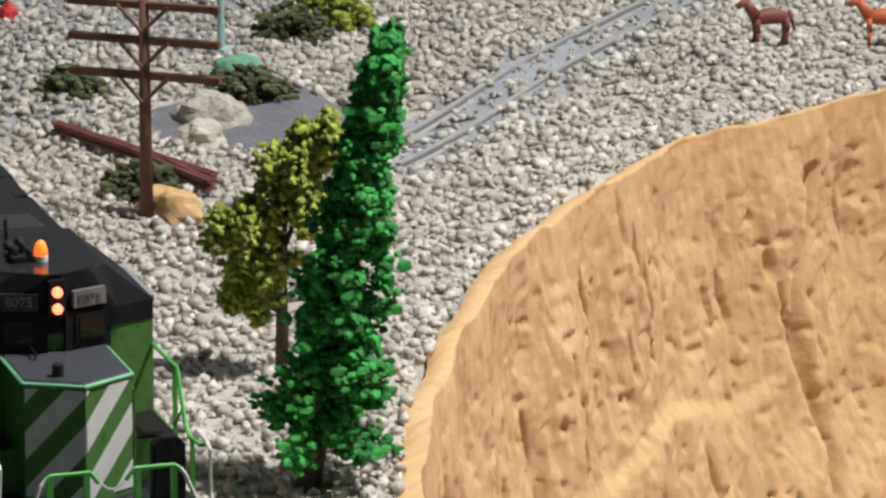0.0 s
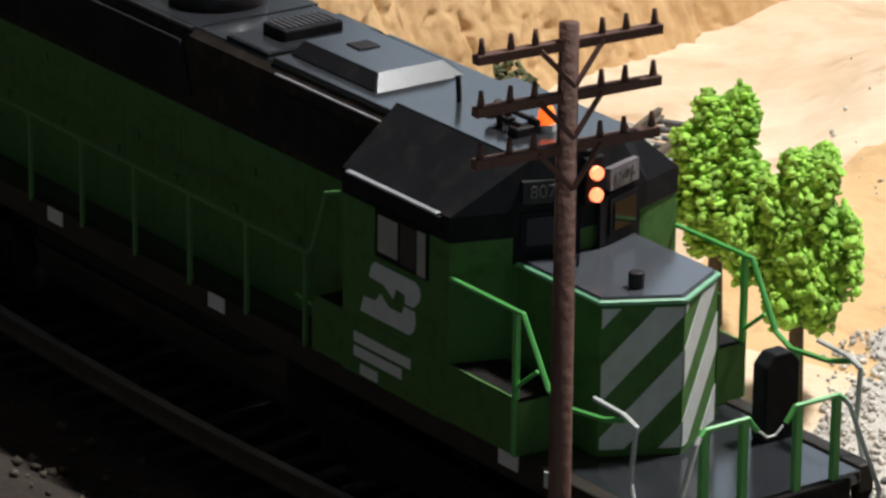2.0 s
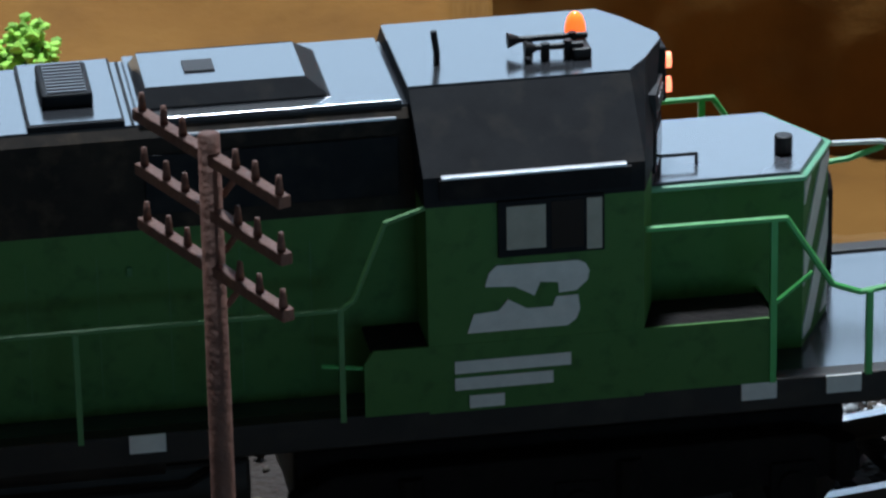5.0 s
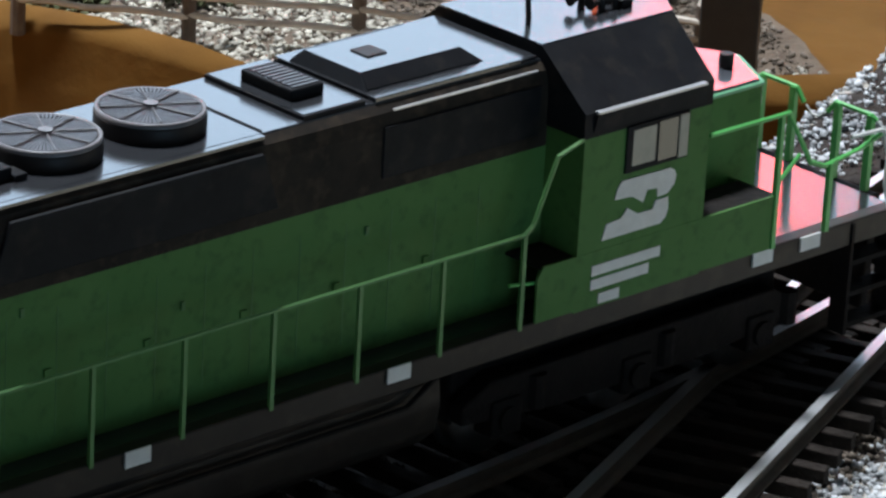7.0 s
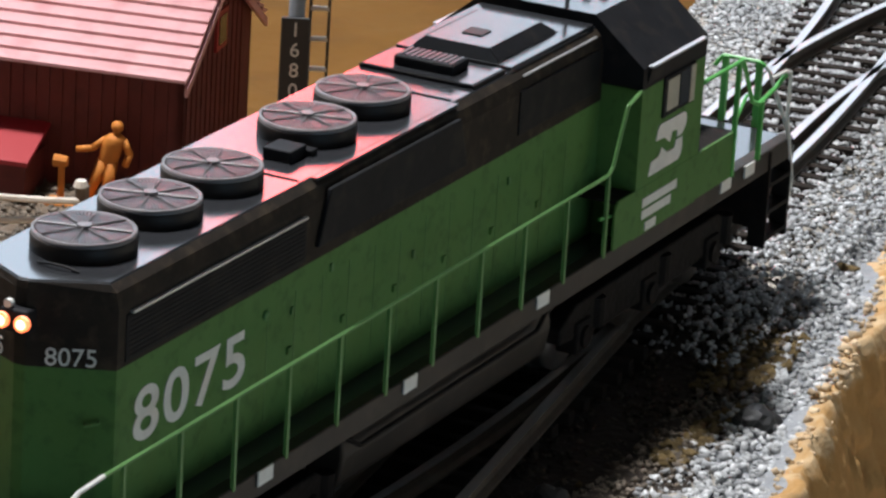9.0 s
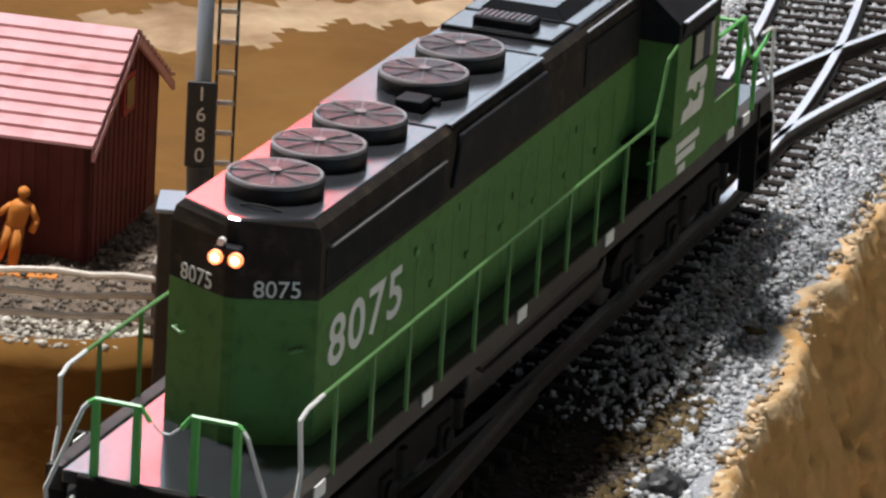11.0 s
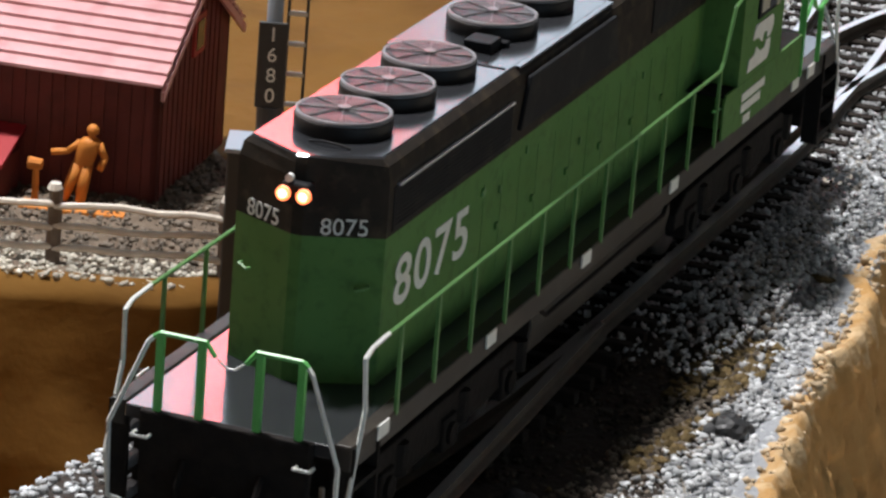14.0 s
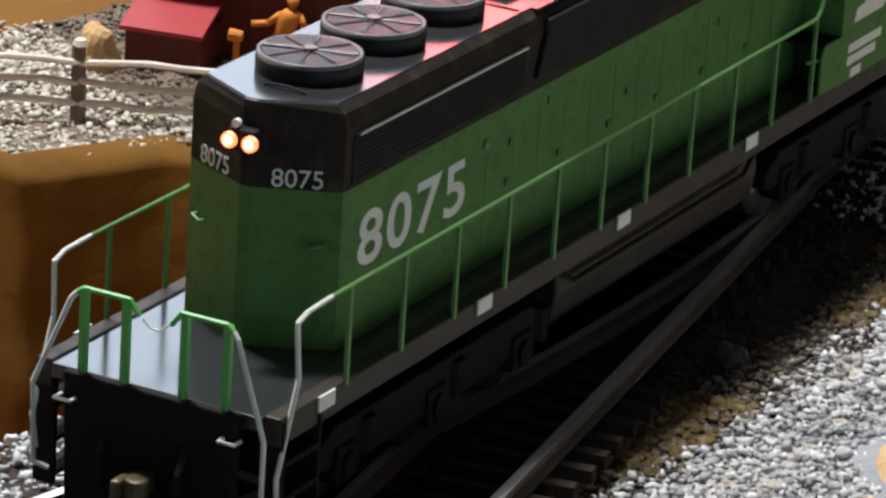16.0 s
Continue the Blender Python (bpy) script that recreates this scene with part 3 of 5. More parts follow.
def build_locomotive():
    loco = thing("locomotive", "green and black model diesel locomotive with striped nose on curved track", "locomotive")
    # frame and deck
    part("deck", box(-112.4, 112.4, -14.8, 14.8, 17.8, 19.7, 0.2), ROOF, loco, "glossy grey walkway deck")
    for s in (-1, 1):
        part("sill", box(-112, 112, min(s * 14.8, s * 17.1), max(s * 14.8, s * 17.1), 16.4, 20.0, 0.25), TANKBLACK, loco, "dusty black frame sill")
        for x, z in ((20.0, 19.1), (-21.1, 19.1), (-61.1, 19.1), (-101.5, 19.1), (94.0, 19.0), (84.8, 19.0)):
            y = s * 17.2
            part("sill_tab", box(x - 1.9, x + 1.9, min(y, y + s * 0.25), max(y, y + s * 0.25), z - 1.0, z + 1.0), WHITE, loco, "small white sill plate")
    # fuel tank
    prof = [(-13.5, 14.5), (-13.9, 11), (-13.2, 7), (-10.5, 4.4), (10.5, 4.4), (13.2, 7), (13.9, 11), (13.5, 14.5)]
    part("fuel_tank", prism([(-33, y, z) for y, z in prof], (64, 0, 0), 0.5), TANKBLACK, loco, "black fuel tank browned for dust and reflected light")
    for s in (-1, 1):
        part("air_tank", cyl((-32, s * 13.0, 15.2), (22, s * 13.0, 15.2), 1.7, n=14), TANKBLACK, loco, "long black air reservoir browned for dust and reflected light", True)
        pipe = wire([(-100, s * 14.2, 15.4), (-35, s * 14.2, 15.4), (-30, s * 14.8, 12.5), (24, s * 14.8, 12.5), (30, s * 14.2, 15.4), (100, s * 14.2, 15.4)], 0.35)
        part("air_pipe", pipe, SOOT, loco)
    truck(loco, 66)
    truck(loco, -66)
    # long hood: green below, black above, rounded shoulders, wedge-shaped rear end
    part("hood_lower", loft([hood_outline(19.7, 10.8), hood_outline(40.3, 10.8)]), GREEN, loco, "dull green hood side with door seams")
    rings = [hood_outline(40.3, 10.82), hood_outline(48.2, 10.82), hood_outline(50.2, 10.35, -88.2, -93.2), hood_outline(51.1, 9.4, -88.1, -93.0)]
    part("hood_upper", loft(rings), DUSTYBLACK, loco, "dusty black upper hood")
    part("hood_roof", loft([hood_outline(51.1, 9.4, -88.1, -93.0), hood_outline(51.35, 9.25, -87.8, -92.6)]), ROOF, loco, "glossy grey hood roof")
    for x in (-40.2, 3.5, 20.8, 43.0):
        part("roof_seam", box(x - .15, x + .15, -8.9, 8.9, 51.3, 51.5), BLACK, loco)
    # door seams, latches and rivet lines of the hood sides
    for s in (-1, 1):
        y = s * 10.8
        for k in range(17):
            x = -80 + k * 7.4
            if -85 < x < -54:
                continue
            part("door_seam", box(x - .06, x + .06, min(y, y + s * .06), max(y, y + s * .06), 21.5, 37.5), SEAM, loco)
        for k in range(2, 8):
            x = -74 + k * 14.8
            part("latch", box(x - .5, x + .5, min(y, y + s * .35), max(y, y + s * .35), 29.2, 30.1), GREEN, loco)
        grille = part("radiator_grille", box(-86.5, -41.0, min(y, y + s * .2), max(y, y + s * .2), 40.9, 47.0, 0.08), BLACK, loco, "black radiator intake mesh")
        for k in range(9):
            zz = 41.5 + k * 0.62
            part("louvre", box(-86.0, -41.5, min(y, y + s * .3), max(y, y + s * .3), zz, zz + 0.14), BLACK, grille)
        part("edge_strip", box(-85.5, -41.5, min(y, y + s * .6), max(y, y + s * .6), 47.05, 47.33), SILVER, loco, "thin silver strip")
        part("edge_strip", box(23.5, 47.8, min(s * 9.9, s * 10.45), max(s * 9.9, s * 10.45), 50.2, 50.42), SILVER, loco, "thin silver strip")
        b = prism([(-38.5, y, 42.2), (-35.6, y, 49.6), (2.0, y, 49.6), (4.6, y, 42.2)], (0, s * 0.7, 0), 0.2)
        part("brake_blister", b, BLACK, loco, "black brake grid bulge")
        part("blister_edge", box(-37.5, 3.0, min(s * 8.8, s * 10.2), max(s * 8.8, s * 10.2), 50.9, 51.3), ROOF, loco)
        for sx, sz, sw in ((-33.5, 38.0, .3), (-9.5, 33.0, .3), (19.5, 35.8, .3), (-44.0, 35.0, .3)):
            part("latch", box(sx - sw, sx + sw, min(y, y + s * .3), max(y, y + s * .3), sz - .55, sz + .55, .08), SEAM, loco)
        part("class_lamp", cyl((-51, y, 36.4), (-51, y + s * .3, 36.4), 0.7, n=14), DULLRAIL, loco, "small round green disc", True)
        part("box_front", box(21.5, 48.0, min(s * 10.8, s * 11.1), max(s * 10.8, s * 11.1), 42.0, 48.6, 0.15), BLACK, loco, "black inertial filter panel")
    for x in (-79.0, -63.0, -47.3, -21.8, -6.1):
        fan(loco, x)
    part("roof_box", box(-34.8, -30.2, -4.6, -0.4, 51.3, 53.0, 0.2), BLACK, loco, "small black roof box")
    part("roof_box", box(-30.4, -28.6, -5.4, -2.6, 51.3, 52.2, 0.15), BLACK, loco)
    # low rim round the last fan
    part("lift_ring", wire([(-87.5, -4.6, 51.5), (-87.8, -2.4, 51.9), (-87.8, -0.6, 51.9), (-87.4, 1.4, 51.5)], 0.18), BLACK, loco)
    # filter hatch and raised hatch
    hp = part("hatch_plate", box(10.0, 20.0, -9.1, 9.1, 51.3, 51.9, 0.1), BLACK, loco, "black edged roof plate")
    part("plate_top", box(10.3, 19.7, -8.7, 8.7, 51.9, 52.0), ROOF, hp)
    hb = part("vent_box", box(11.9, 17.2, -4.7, 4.7, 51.9, 53.5, 0.3), BLACK, loco, "black roof vent box with slats")
    for k in range(10):
        y = -4.0 + k * 0.89
        part("slat", box(12.5, 16.6, y - .2, y + .2, 53.45, 53.65), FANTOP, hb)
    part("hatch_base", box(21.4, 48.6, -9.3, 9.3, 51.3, 51.9, 0.1), ROOF, loco)
    top = [(22.6, -5.0, 53.7), (39.2, -5.0, 53.7), (39.2, 5.0, 53.7), (22.6, 5.0, 53.7)]
    base = [(21.8, -6.9, 51.9), (41.6, -6.9, 51.9), (41.6, 6.9, 51.9), (21.8, 6.9, 51.9)]
    part("raised_hatch", loft([base, top]), ROOF, loco, "glossy roof hatch with sloping sides")
    for s in (-1, 1):
        bm = prism([(22.2, s * 6.8, 52.0), (41.0, s * 6.8, 52.0), (39.1, s * 5.05, 53.64), (22.7, s * 5.05, 53.64)], (0, s * 0.12, 0.1))
        part("hatch_screen", bm, BLACK, loco, "dark sloped screen")
    part("hatch_cover", box(27.0, 30.2, -1.6, 1.6, 53.7, 53.9, .05), FANDARK, loco)
    # cab
    def cab_ring(z, w, x0=49.6, xs=72.4, xv=77.4):
        return [(x0, -w, z), (xs, -w, z), (xv, -1.0, z), (xv, 1.0, z), (xs, w, z), (x0, w, z)]
    lower = [[(49.6, -17.5, z), (72.4, -17.5, z), (74.6, -10.8, z), (76.4, -1.0, z), (76.4, 1.0, z), (74.6, 10.8, z), (72.4, 17.5, z), (49.6, 17.5, z)] for z in (19.7, 43.0)]
    part("cab_wall", loft(lower), GREEN, loco, "green cab wall")
    upper = [[(49.4, -17.55, z), (72.5, -17.55, z), (74.8, -10.8, z), (76.8, -1.0, z), (76.8, 1.0, z), (74.8, 10.8, z), (72.5, 17.55, z), (49.4, 17.55, z)] for z in (43.0, 46.3)]
    up2 = [(49.3, -9.4, 53.0), (72.6, -9.4, 53.0), (74.9, -6.2, 53.0), (77.6, -0.9, 53.0), (77.6, 0.9, 53.0), (74.9, 6.2, 53.0), (72.6, 9.4, 53.0), (49.3, 9.4, 53.0)]
    part("cab_band", loft(upper + [[(p[0], p[1], p[2]) for p in up2]]), BLACK, loco, "black cab top with sloped roof sides")
    part("cab_roof", loft([up2, [(x, y * 0.985, 53.25) for x, y, z in up2]]), ROOF, loco, "glossy grey cab roof")
    for s in (-1, 1):
        y = s * 17.5
        part("rain_gutter", box(51.2, 70.5, min(s * 17.5, s * 18.3), max(s * 17.5, s * 18.3), 46.2, 46.5, 0.06), SILVER, loco, "thin silver rain gutter")
        part("awning", prism([(51.0, s * 17.5, 43.4), (71.0, s * 17.5, 43.4), (71.0, s * 18.2, 46.1), (51.0, s * 18.2, 46.1)], (0, -s * 0.5, 0)), BLACK, loco)
        wf = part("side_window", box(57.0, 68.2, min(y, y + s * .35), max(y, y + s * .35), 36.9, 43.2, 0.1), BLACK, loco, "dark cab side window")
        part("pane", box(57.9, 62.0, min(y, y + s * .5), max(y, y + s * .5), 37.8, 42.6), WINFRAME, wf, "pale sliding pane")
        part("pane", box(66.3, 67.9, min(y, y + s * .5), max(y, y + s * .5), 37.2, 42.9), WINFRAME, wf, "pale narrow pane")
        part("opening", box(62.6, 66.0, min(y, y + s * .42), max(y, y + s * .42), 37.5, 42.8), GLASS, wf)
        # subbase below the cab and beside the nose
        part("subbase", prism([(42.8, s * 17.2, 20.0), (42.8, s * 17.2, 26.0), (43.8, s * 17.2, 27.4), (86.6, s * 17.2, 27.4), (86.6, s * 17.2, 20.0)], (0, s * 0.35, 0)), GREEN, loco, "green sub-base panel")
        part("subbase_top", box(43.6, 86.6, min(s * 10.6, s * 17.3), max(s * 10.6, s * 17.3), 26.9, 27.3), SOOT, loco)
        part("subbase_end", box(86.2, 86.6, min(s * 9, s * 17.4), max(s * 9, s * 17.4), 19.8, 27.3), GREEN, loco)
        # emblem: two pale bars with a rounded nose and a stepped gap between
        yy = s * 17.52
        low = [(53.7, 28.6), (64.3, 28.6), (65.2, 29.3), (65.6, 30.4), (65.4, 32.0), (63.1, 32.0), (62.7, 30.9), (60.0, 30.9), (58.0, 32.1), (57.0, 30.9), (54.4, 30.7)]
        upb = [(55.6, 33.7), (58.7, 33.5), (60.8, 32.3), (61.4, 33.8), (63.3, 33.6), (63.4, 32.4), (65.2, 32.5), (66.4, 33.6), (66.6, 34.7), (66.2, 35.5), (65.4, 35.9), (56.8, 36.0), (56.0, 35.2)]
        em = bmesh.new()
        for k, poly in enumerate((low, upb)):
            prism([(u, yy, v) for u, v in poly], (0, s * (0.12 + 0.02 * k), 0), bm=em)
        part("emblem", em, WHITE, loco, "plain pale emblem of two bars")
        for v0, v1, u0, u1 in ((24.1, 25.5, 52.3, 64.6), (22.2, 23.6, 52.3, 62.7)):
            bars = prism([(u0, yy, v0), (u1, yy, v0), (u1, yy, v1), (u0, yy, v1)], (0, s * 0.14, 0))
            part("name_bar", bars, WHITE, loco, "plain pale bars")
        part("number_bar", box(53.8, 57.5, min(yy, yy + s * .2), max(yy, yy + s * .2), 20.1, 21.5), WHITE, loco, "small white sill plate")
        hr = wire([(72.6, s * 17.4, 38.6), (87.5, s * 17.5, 38.6), (92.6, s * 17.4, 30.6), (95.6, s * 17.3, 29.4), (103.0, s * 17.0, 30.2), (107, s * 17.0, 31.4)], 0.36)
        part("nose_handrail", hr, RAILGREEN, loco, "bright green sloping handrail")
        for x, z1 in ((86.2, 38.6), (96.6, 29.6)):
            part("post", box(x - .35, x + .35, min(s * 17.1, s * 17.8), max(s * 17.1, s * 17.8), 20, z1), RAILGREEN, loco, "bright green post")
        part("brace", wire([(86.2, s * 17.4, 28.8), (90.4, s * 17.4, 32.2)], 0.28), RAILGREEN, loco)
        # walkway posts and rail along the hood
        run = wire([(-101, s * 17.0, 32.2), (40.6, s * 17.0, 32.2), (42.0, s * 17.0, 33.2), (45.4, s * 17.2, 41.6), (49.5, s * 17.4, 43.0)], 0.3)
        part("walkway_rail", run, DULLRAIL, loco, "long dull green walkway handrail")
        for k in range(11):
            x = 40.55 - k * 13.7
            part("stanchion", box(x - .3, x + .3, min(s * 16.8, s * 17.3), max(s * 16.8, s * 17.3), 19.5, 32.3), DULLRAIL, loco, "dull green stanchion")
        part("cab_ladder", wire([(38.4, s * 17, 26), (44, s * 16.6, 25)], .25), RAILGREEN, loco)
    # cab front: number boards, windows, headlights
    for s in (-1, 1):
        a, b = Vector((74.7, s * 8.6, 0)), Vector((77.0, s * 1.6, 0))
        u = (b - a).normalized()
        nrm = Vector((abs(u.y), s * abs(u.x), 0))
        def facet(u0, u1, z0, z1, t, lean=0.0):
            p, q = a + u * u0, a + u * u1
            bm = prism([(p.x, p.y, z0), (q.x, q.y, z0), (q.x - lean, q.y, z1), (p.x - lean, p.y, z1)], nrm * t)
            return bm
        part("front_panel", facet(-1.6, 7.6, 39.5, 46.6, 0.45), BLACK, loco, "black cab front above the nose")
        # left board in a paler material: the light on that side put into its colour
        nb = part("number_board", facet(0.0, 6.2, 47.2, 50.0, 0.9, 0.1), DARKGREY if s < 0 else FANSPOKE, loco, "cab number board")
        w = part("front_window", facet(-0.2, 5.8, 41.2, 46.0, 0.75), BLACK, loco, "black framed cab windscreen")
        part("pane", facet(0.5, 5.1, 41.8, 45.4, 0.9), GLASS, w)
        mid = a + u * 3.1 + nrm * 1.0
        rot = Matrix(((u.x * -s, 0, nrm.x), (u.y * -s, 0, nrm.y), (0, 1, 0))).to_4x4()
        lettering("cab_number", "8075", 2.3, FANSPOKE, loco, Matrix.Translation((mid.x, mid.y, 48.6)) @ rot, "small grey cab number")
    part("light_housing", box(76.4, 78.2, -1.5, 1.5, 46.2, 52.4, 0.3), BLACK, loco)
    for z in (50.4, 47.6):
        part("headlight", cyl((78.1, 0, z), (78.9, 0, z), 0.85, n=16), LAMP, loco, "glowing warm headlight")
    # nose
    def nose_ring(z, w=9.0, xs=91.4, xv=96.3):
        return [(73.5, -w, z), (xs, -w, z), (xv, 0, z), (xs, w, z), (73.5, w, z)]
    part("nose", loft([nose_ring(19.7), nose_ring(39.3)]), GREEN, loco, "dark green low nose")
    part("nose_top", loft([nose_ring(39.3, 8.9, 91.2, 96.0), nose_ring(40.0, 8.6, 91.0, 95.6)]), NOSETOP, loco, "glossy grey nose top")
    edge = wire([(73.5, -9.0, 39.4), (91.4, -9.0, 39.4), (96.3, 0, 39.4), (91.4, 9.0, 39.4), (73.5, 9.0, 39.4)], 0.36)
    part("nose_trim", edge, material("pale_green_trim", (0.16, 0.42, 0.22), 0.4, second=(0.24, 0.52, 0.32), scale=400), loco, "light green nose edge trim")
    part("nose_knob", cyl((90.6, -3.0, 40), (90.6, -3.0, 42.0), 1.0, n=12, bevel=.2), FANDARK, loco, "small black nose fitting")
    part("nose_grab", wire([(76.8, -4.4, 40), (76.8, -4.4, 41.2), (80.8, -4.4, 41.2), (80.8, -4.4, 40)], .2), BLACK, loco)
    for s in (-1, 1):
        a, b = Vector((91.4, s * 9.0, 0)), Vector((96.3, 0.0, 0))
        u, ln = (b - a).normalized(), (b - a).length
        nrm = Vector((abs(u.y), s * abs(u.x), 0))
        for k in range(-1, 5):
            c0 = 9.5 + k * 9.4
            poly = [(0.25, 20.6), (ln - 0.1, 20.6), (ln - 0.1, 38.7), (0.25, 38.7)]
            # stripes climb towards the locomotive's left
            lat = lambda q: s * 9.0 * (1 - q / ln)
            poly = clip_poly([(lat(q), v) for q, v in poly], -1.25, 1.0, c0 + 4.8)
            poly = clip_poly(poly, 1.25, -1.0, -c0) if len(poly) > 2 else []
            if len(poly) > 2:
                pts = []
                for l, v in poly:
                    q = ln * (1 - s * l / 9.0)
                    p = a + u * q
                    pts.append((p.x, p.y, v))
                part("stripe", prism(pts, nrm * 0.14), WHITEPAINT, loco, "white diagonal nose stripe")
    part("nose_door", box(88.5, 91.5, 9.0, 9.4, 21, 37, .1), GREEN, loco)
    # marker disc beside the nose and black equipment box on the front deck
    part("sand_box", prism([(97.0, 10.2, 19.7), (97.0, 15.6, 19.7), (97.0, 15.6, 29.5), (97.0, 14.2, 31.0), (97.0, 11.6, 31.0), (97.0, 10.2, 29.5)], (2.6, 0, 0), .3), BLACK, loco, "black rounded box on the front deck")
    # cab roof fittings
    bc = part("beacon", cyl((68.6, -0.3, 53.2), (68.6, -0.3, 54.2), 1.2, n=16), WHITE, loco, "amber beacon on a pale base")
    dome = [[(68.6 + r * math.cos(a), -0.3 + r * math.sin(a), z) for a in np.linspace(0, 2 * math.pi, 18, endpoint=False)]
            for r, z in ((1.12, 54.1), (1.12, 54.9), (1.0, 55.6), (0.78, 56.2), (0.45, 56.6), (0.12, 56.75))]
    part("beacon_lens", loft(dome), BEACON, bc, "glowing amber dome lens", True)
    horn = bmesh.new()
    for dy, x0, x1 in ((-2.2, 61.0, 69.5), (-4.4, 62.4, 68.6)):
        cyl((x0, dy, 55.0 + dy * .1), (x0 + 1.2, dy, 55.0 + dy * .1), 0.85, 0.4, n=12, bm=horn)
        cyl((x0 + 1.2, dy, 55.0 + dy * .1), (x1, dy, 55.0 + dy * .1), 0.36, n=8, bm=horn)
        cyl((x1 - 1.6, dy, 53.2), (x1 - 1.6, dy, 55.2), 0.45, n=8, bm=horn)
        cyl((x0 + 2.2, dy, 53.2), (x0 + 2.2, dy, 55.0), 0.5, n=8, bm=horn)
    add_box(horn, 67.4, 69.4, -5.4, -1.6, 53.2, 54.4, .2)
    part("horn", horn, FANDARK, loco, "black roof air horn")
    part("antenna", wire([(53.4, -2.6, 53.2), (53.4, -2.6, 54.2), (53.1, -2.6, 56.6)], 0.36, n=8), FANDARK, loco, "short black antenna")
    # rear end: lamps, number boards
    part("rear_light_box", box(-95.0, -92.4, -2.0, 2.0, 44.9, 47.9, .4), BLACK, loco)
    for y in (-1.45, 1.45):
        part("rear_headlight", cyl((-94.9, y, 46.4), (-95.6, y, 46.4), 1.0, n=18), REARLAMP, loco, "glowing orange lamp rim")
        part("lamp_core", cyl((-95.6, y, 46.4), (-95.9, y, 46.4), 0.62, 0.5, n=16), LAMPCORE, loco, "white-hot lamp core")
    part("rear_lens", cyl((-94.0, 1.0, 48.4), (-94.8, 1.0, 48.4), 0.55, n=10), WHITE, loco)
    for s in (-1, 1):
        a, b = Vector((-88.3, s * 10.8, 0)), Vector((-93.3, s * 0.8, 0))
        u = (b - a).normalized()
        nrm = Vector((-abs(u.y), s * abs(u.x), 0))
        mid = (a + b) / 2 + nrm * 0.12
        rot = Matrix(((u.x * s, 0, nrm.x), (u.y * s, 0, nrm.y), (0, 1, 0))).to_4x4()
        lettering("rear_number", "8075", 3.3, WHITE, loco, Matrix.Translation((mid.x, mid.y, 41.6)) @ rot, "small white end number")
        part("end_grab_iron", wire([tuple(a + u * 2 + nrm * .1 + Vector((0, 0, 33.6))), tuple(a + u * 2 + nrm * .8 + Vector((0, 0, 33.6))), tuple(a + u * 3.6 + nrm * .8 + Vector((0, 0, 33.2))), tuple(a + u * 3.6 + nrm * .1 + Vector((0, 0, 33.2)))], .22), DULLRAIL, loco)
        # road number on the hood side
        rot = Matrix(((-s, 0, 0), (0, 0, s), (0, 1, 0))).to_4x4()
        lettering("road_number", "8075", 9.8, WHITE, loco, Matrix.Translation((-69.8, s * 10.82, 32.2)) @ rot, "large white road number", 1.12, 0.16, 1.34)
    end_rails(loco, 1)
    end_rails(loco, -1)
    return loco


LOCO = build_locomotive()


# ---- room ----
def slab(name, x0, x1, y0, y1, z0, z1, mat, label, category):
    return tagged(new(name, from_bm(name, box(x0, x1, y0, y1, z0, z1), mat)), label, category, kind="structure")


slab("floor", -2600, 1650, -2200, 1700, -1000, -950, ROOMWALL, "pale grey room floor below the layout", "floor")
slab("ceiling", -2600, 1650, -2200, 1700, 1600, 1650, ROOMWALL, "pale grey room ceiling", "ceiling")
slab("wall_west", -2650, -2600, -2200, 1700, -950, 1600, ROOMWALL, "pale grey room wall", "wall")
slab("wall_east_above", 1600, 1650, -2200, 1500, -50, 1600, ROOMWALL, "room wall above the east door", "wall")
slab("wall_east_left", 1600, 1650, 130, 1500, -950, -50, ROOMWALL, "room wall beside the east door", "wall")
slab("wall_east_right", 1600, 1650, -2200, -830, -950, -50, ROOMWALL, "room wall beside the east door", "wall")
# south wall, with a gap left for the added fill lamp
slab("wall_south_below", -2600, 1600, -2250, -2200, -950, -820, ROOMWALL, "room wall below the opening left for the aisle fill", "wall")
slab("wall_south_above", -2600, 1600, -2250, -2200, 120, 1600, ROOMWALL, "room wall above the opening left for the aisle fill", "wall")
slab("wall_south_left", -2600, 240, -2250, -2200, -820, 120, ROOMWALL, "room wall beside the opening left for the aisle fill", "wall")
slab("wall_south_right", 1160, 1600, -2250, -2200, -820, 120, ROOMWALL, "room wall beside the opening left for the aisle fill", "wall")
slab("wall_north_below", -2600, 1650, 1500, 1550, -950, 420, ROOMWALL, "room wall below the window", "wall")
slab("wall_north_above", -2600, 1650, 1500, 1550, 880, 1600, ROOMWALL, "room wall above the window", "wall")
slab("wall_north_left", -2600, -1005, 1500, 1550, 420, 880, ROOMWALL, "room wall beside the window", "wall")
slab("wall_north_right", 1490, 1650, 1500, 1550, 420, 880, ROOMWALL, "room wall beside the window", "wall")
neon = thing("neon_sign", "upright red glowing neon panel in the window", "sign")
part("backing", box(860, 925, 1462, 1470, 480, 660, 2), DARKGREY, neon)
part("bracket", box(884, 901, 1462, 1520, 416, 484, 1), DARKGREY, neon, "dark stand on the window sill")
part("tube_panel", box(866, 919, 1456, 1462, 486, 654, 2), REDGLOW, neon, "glowing red panel")
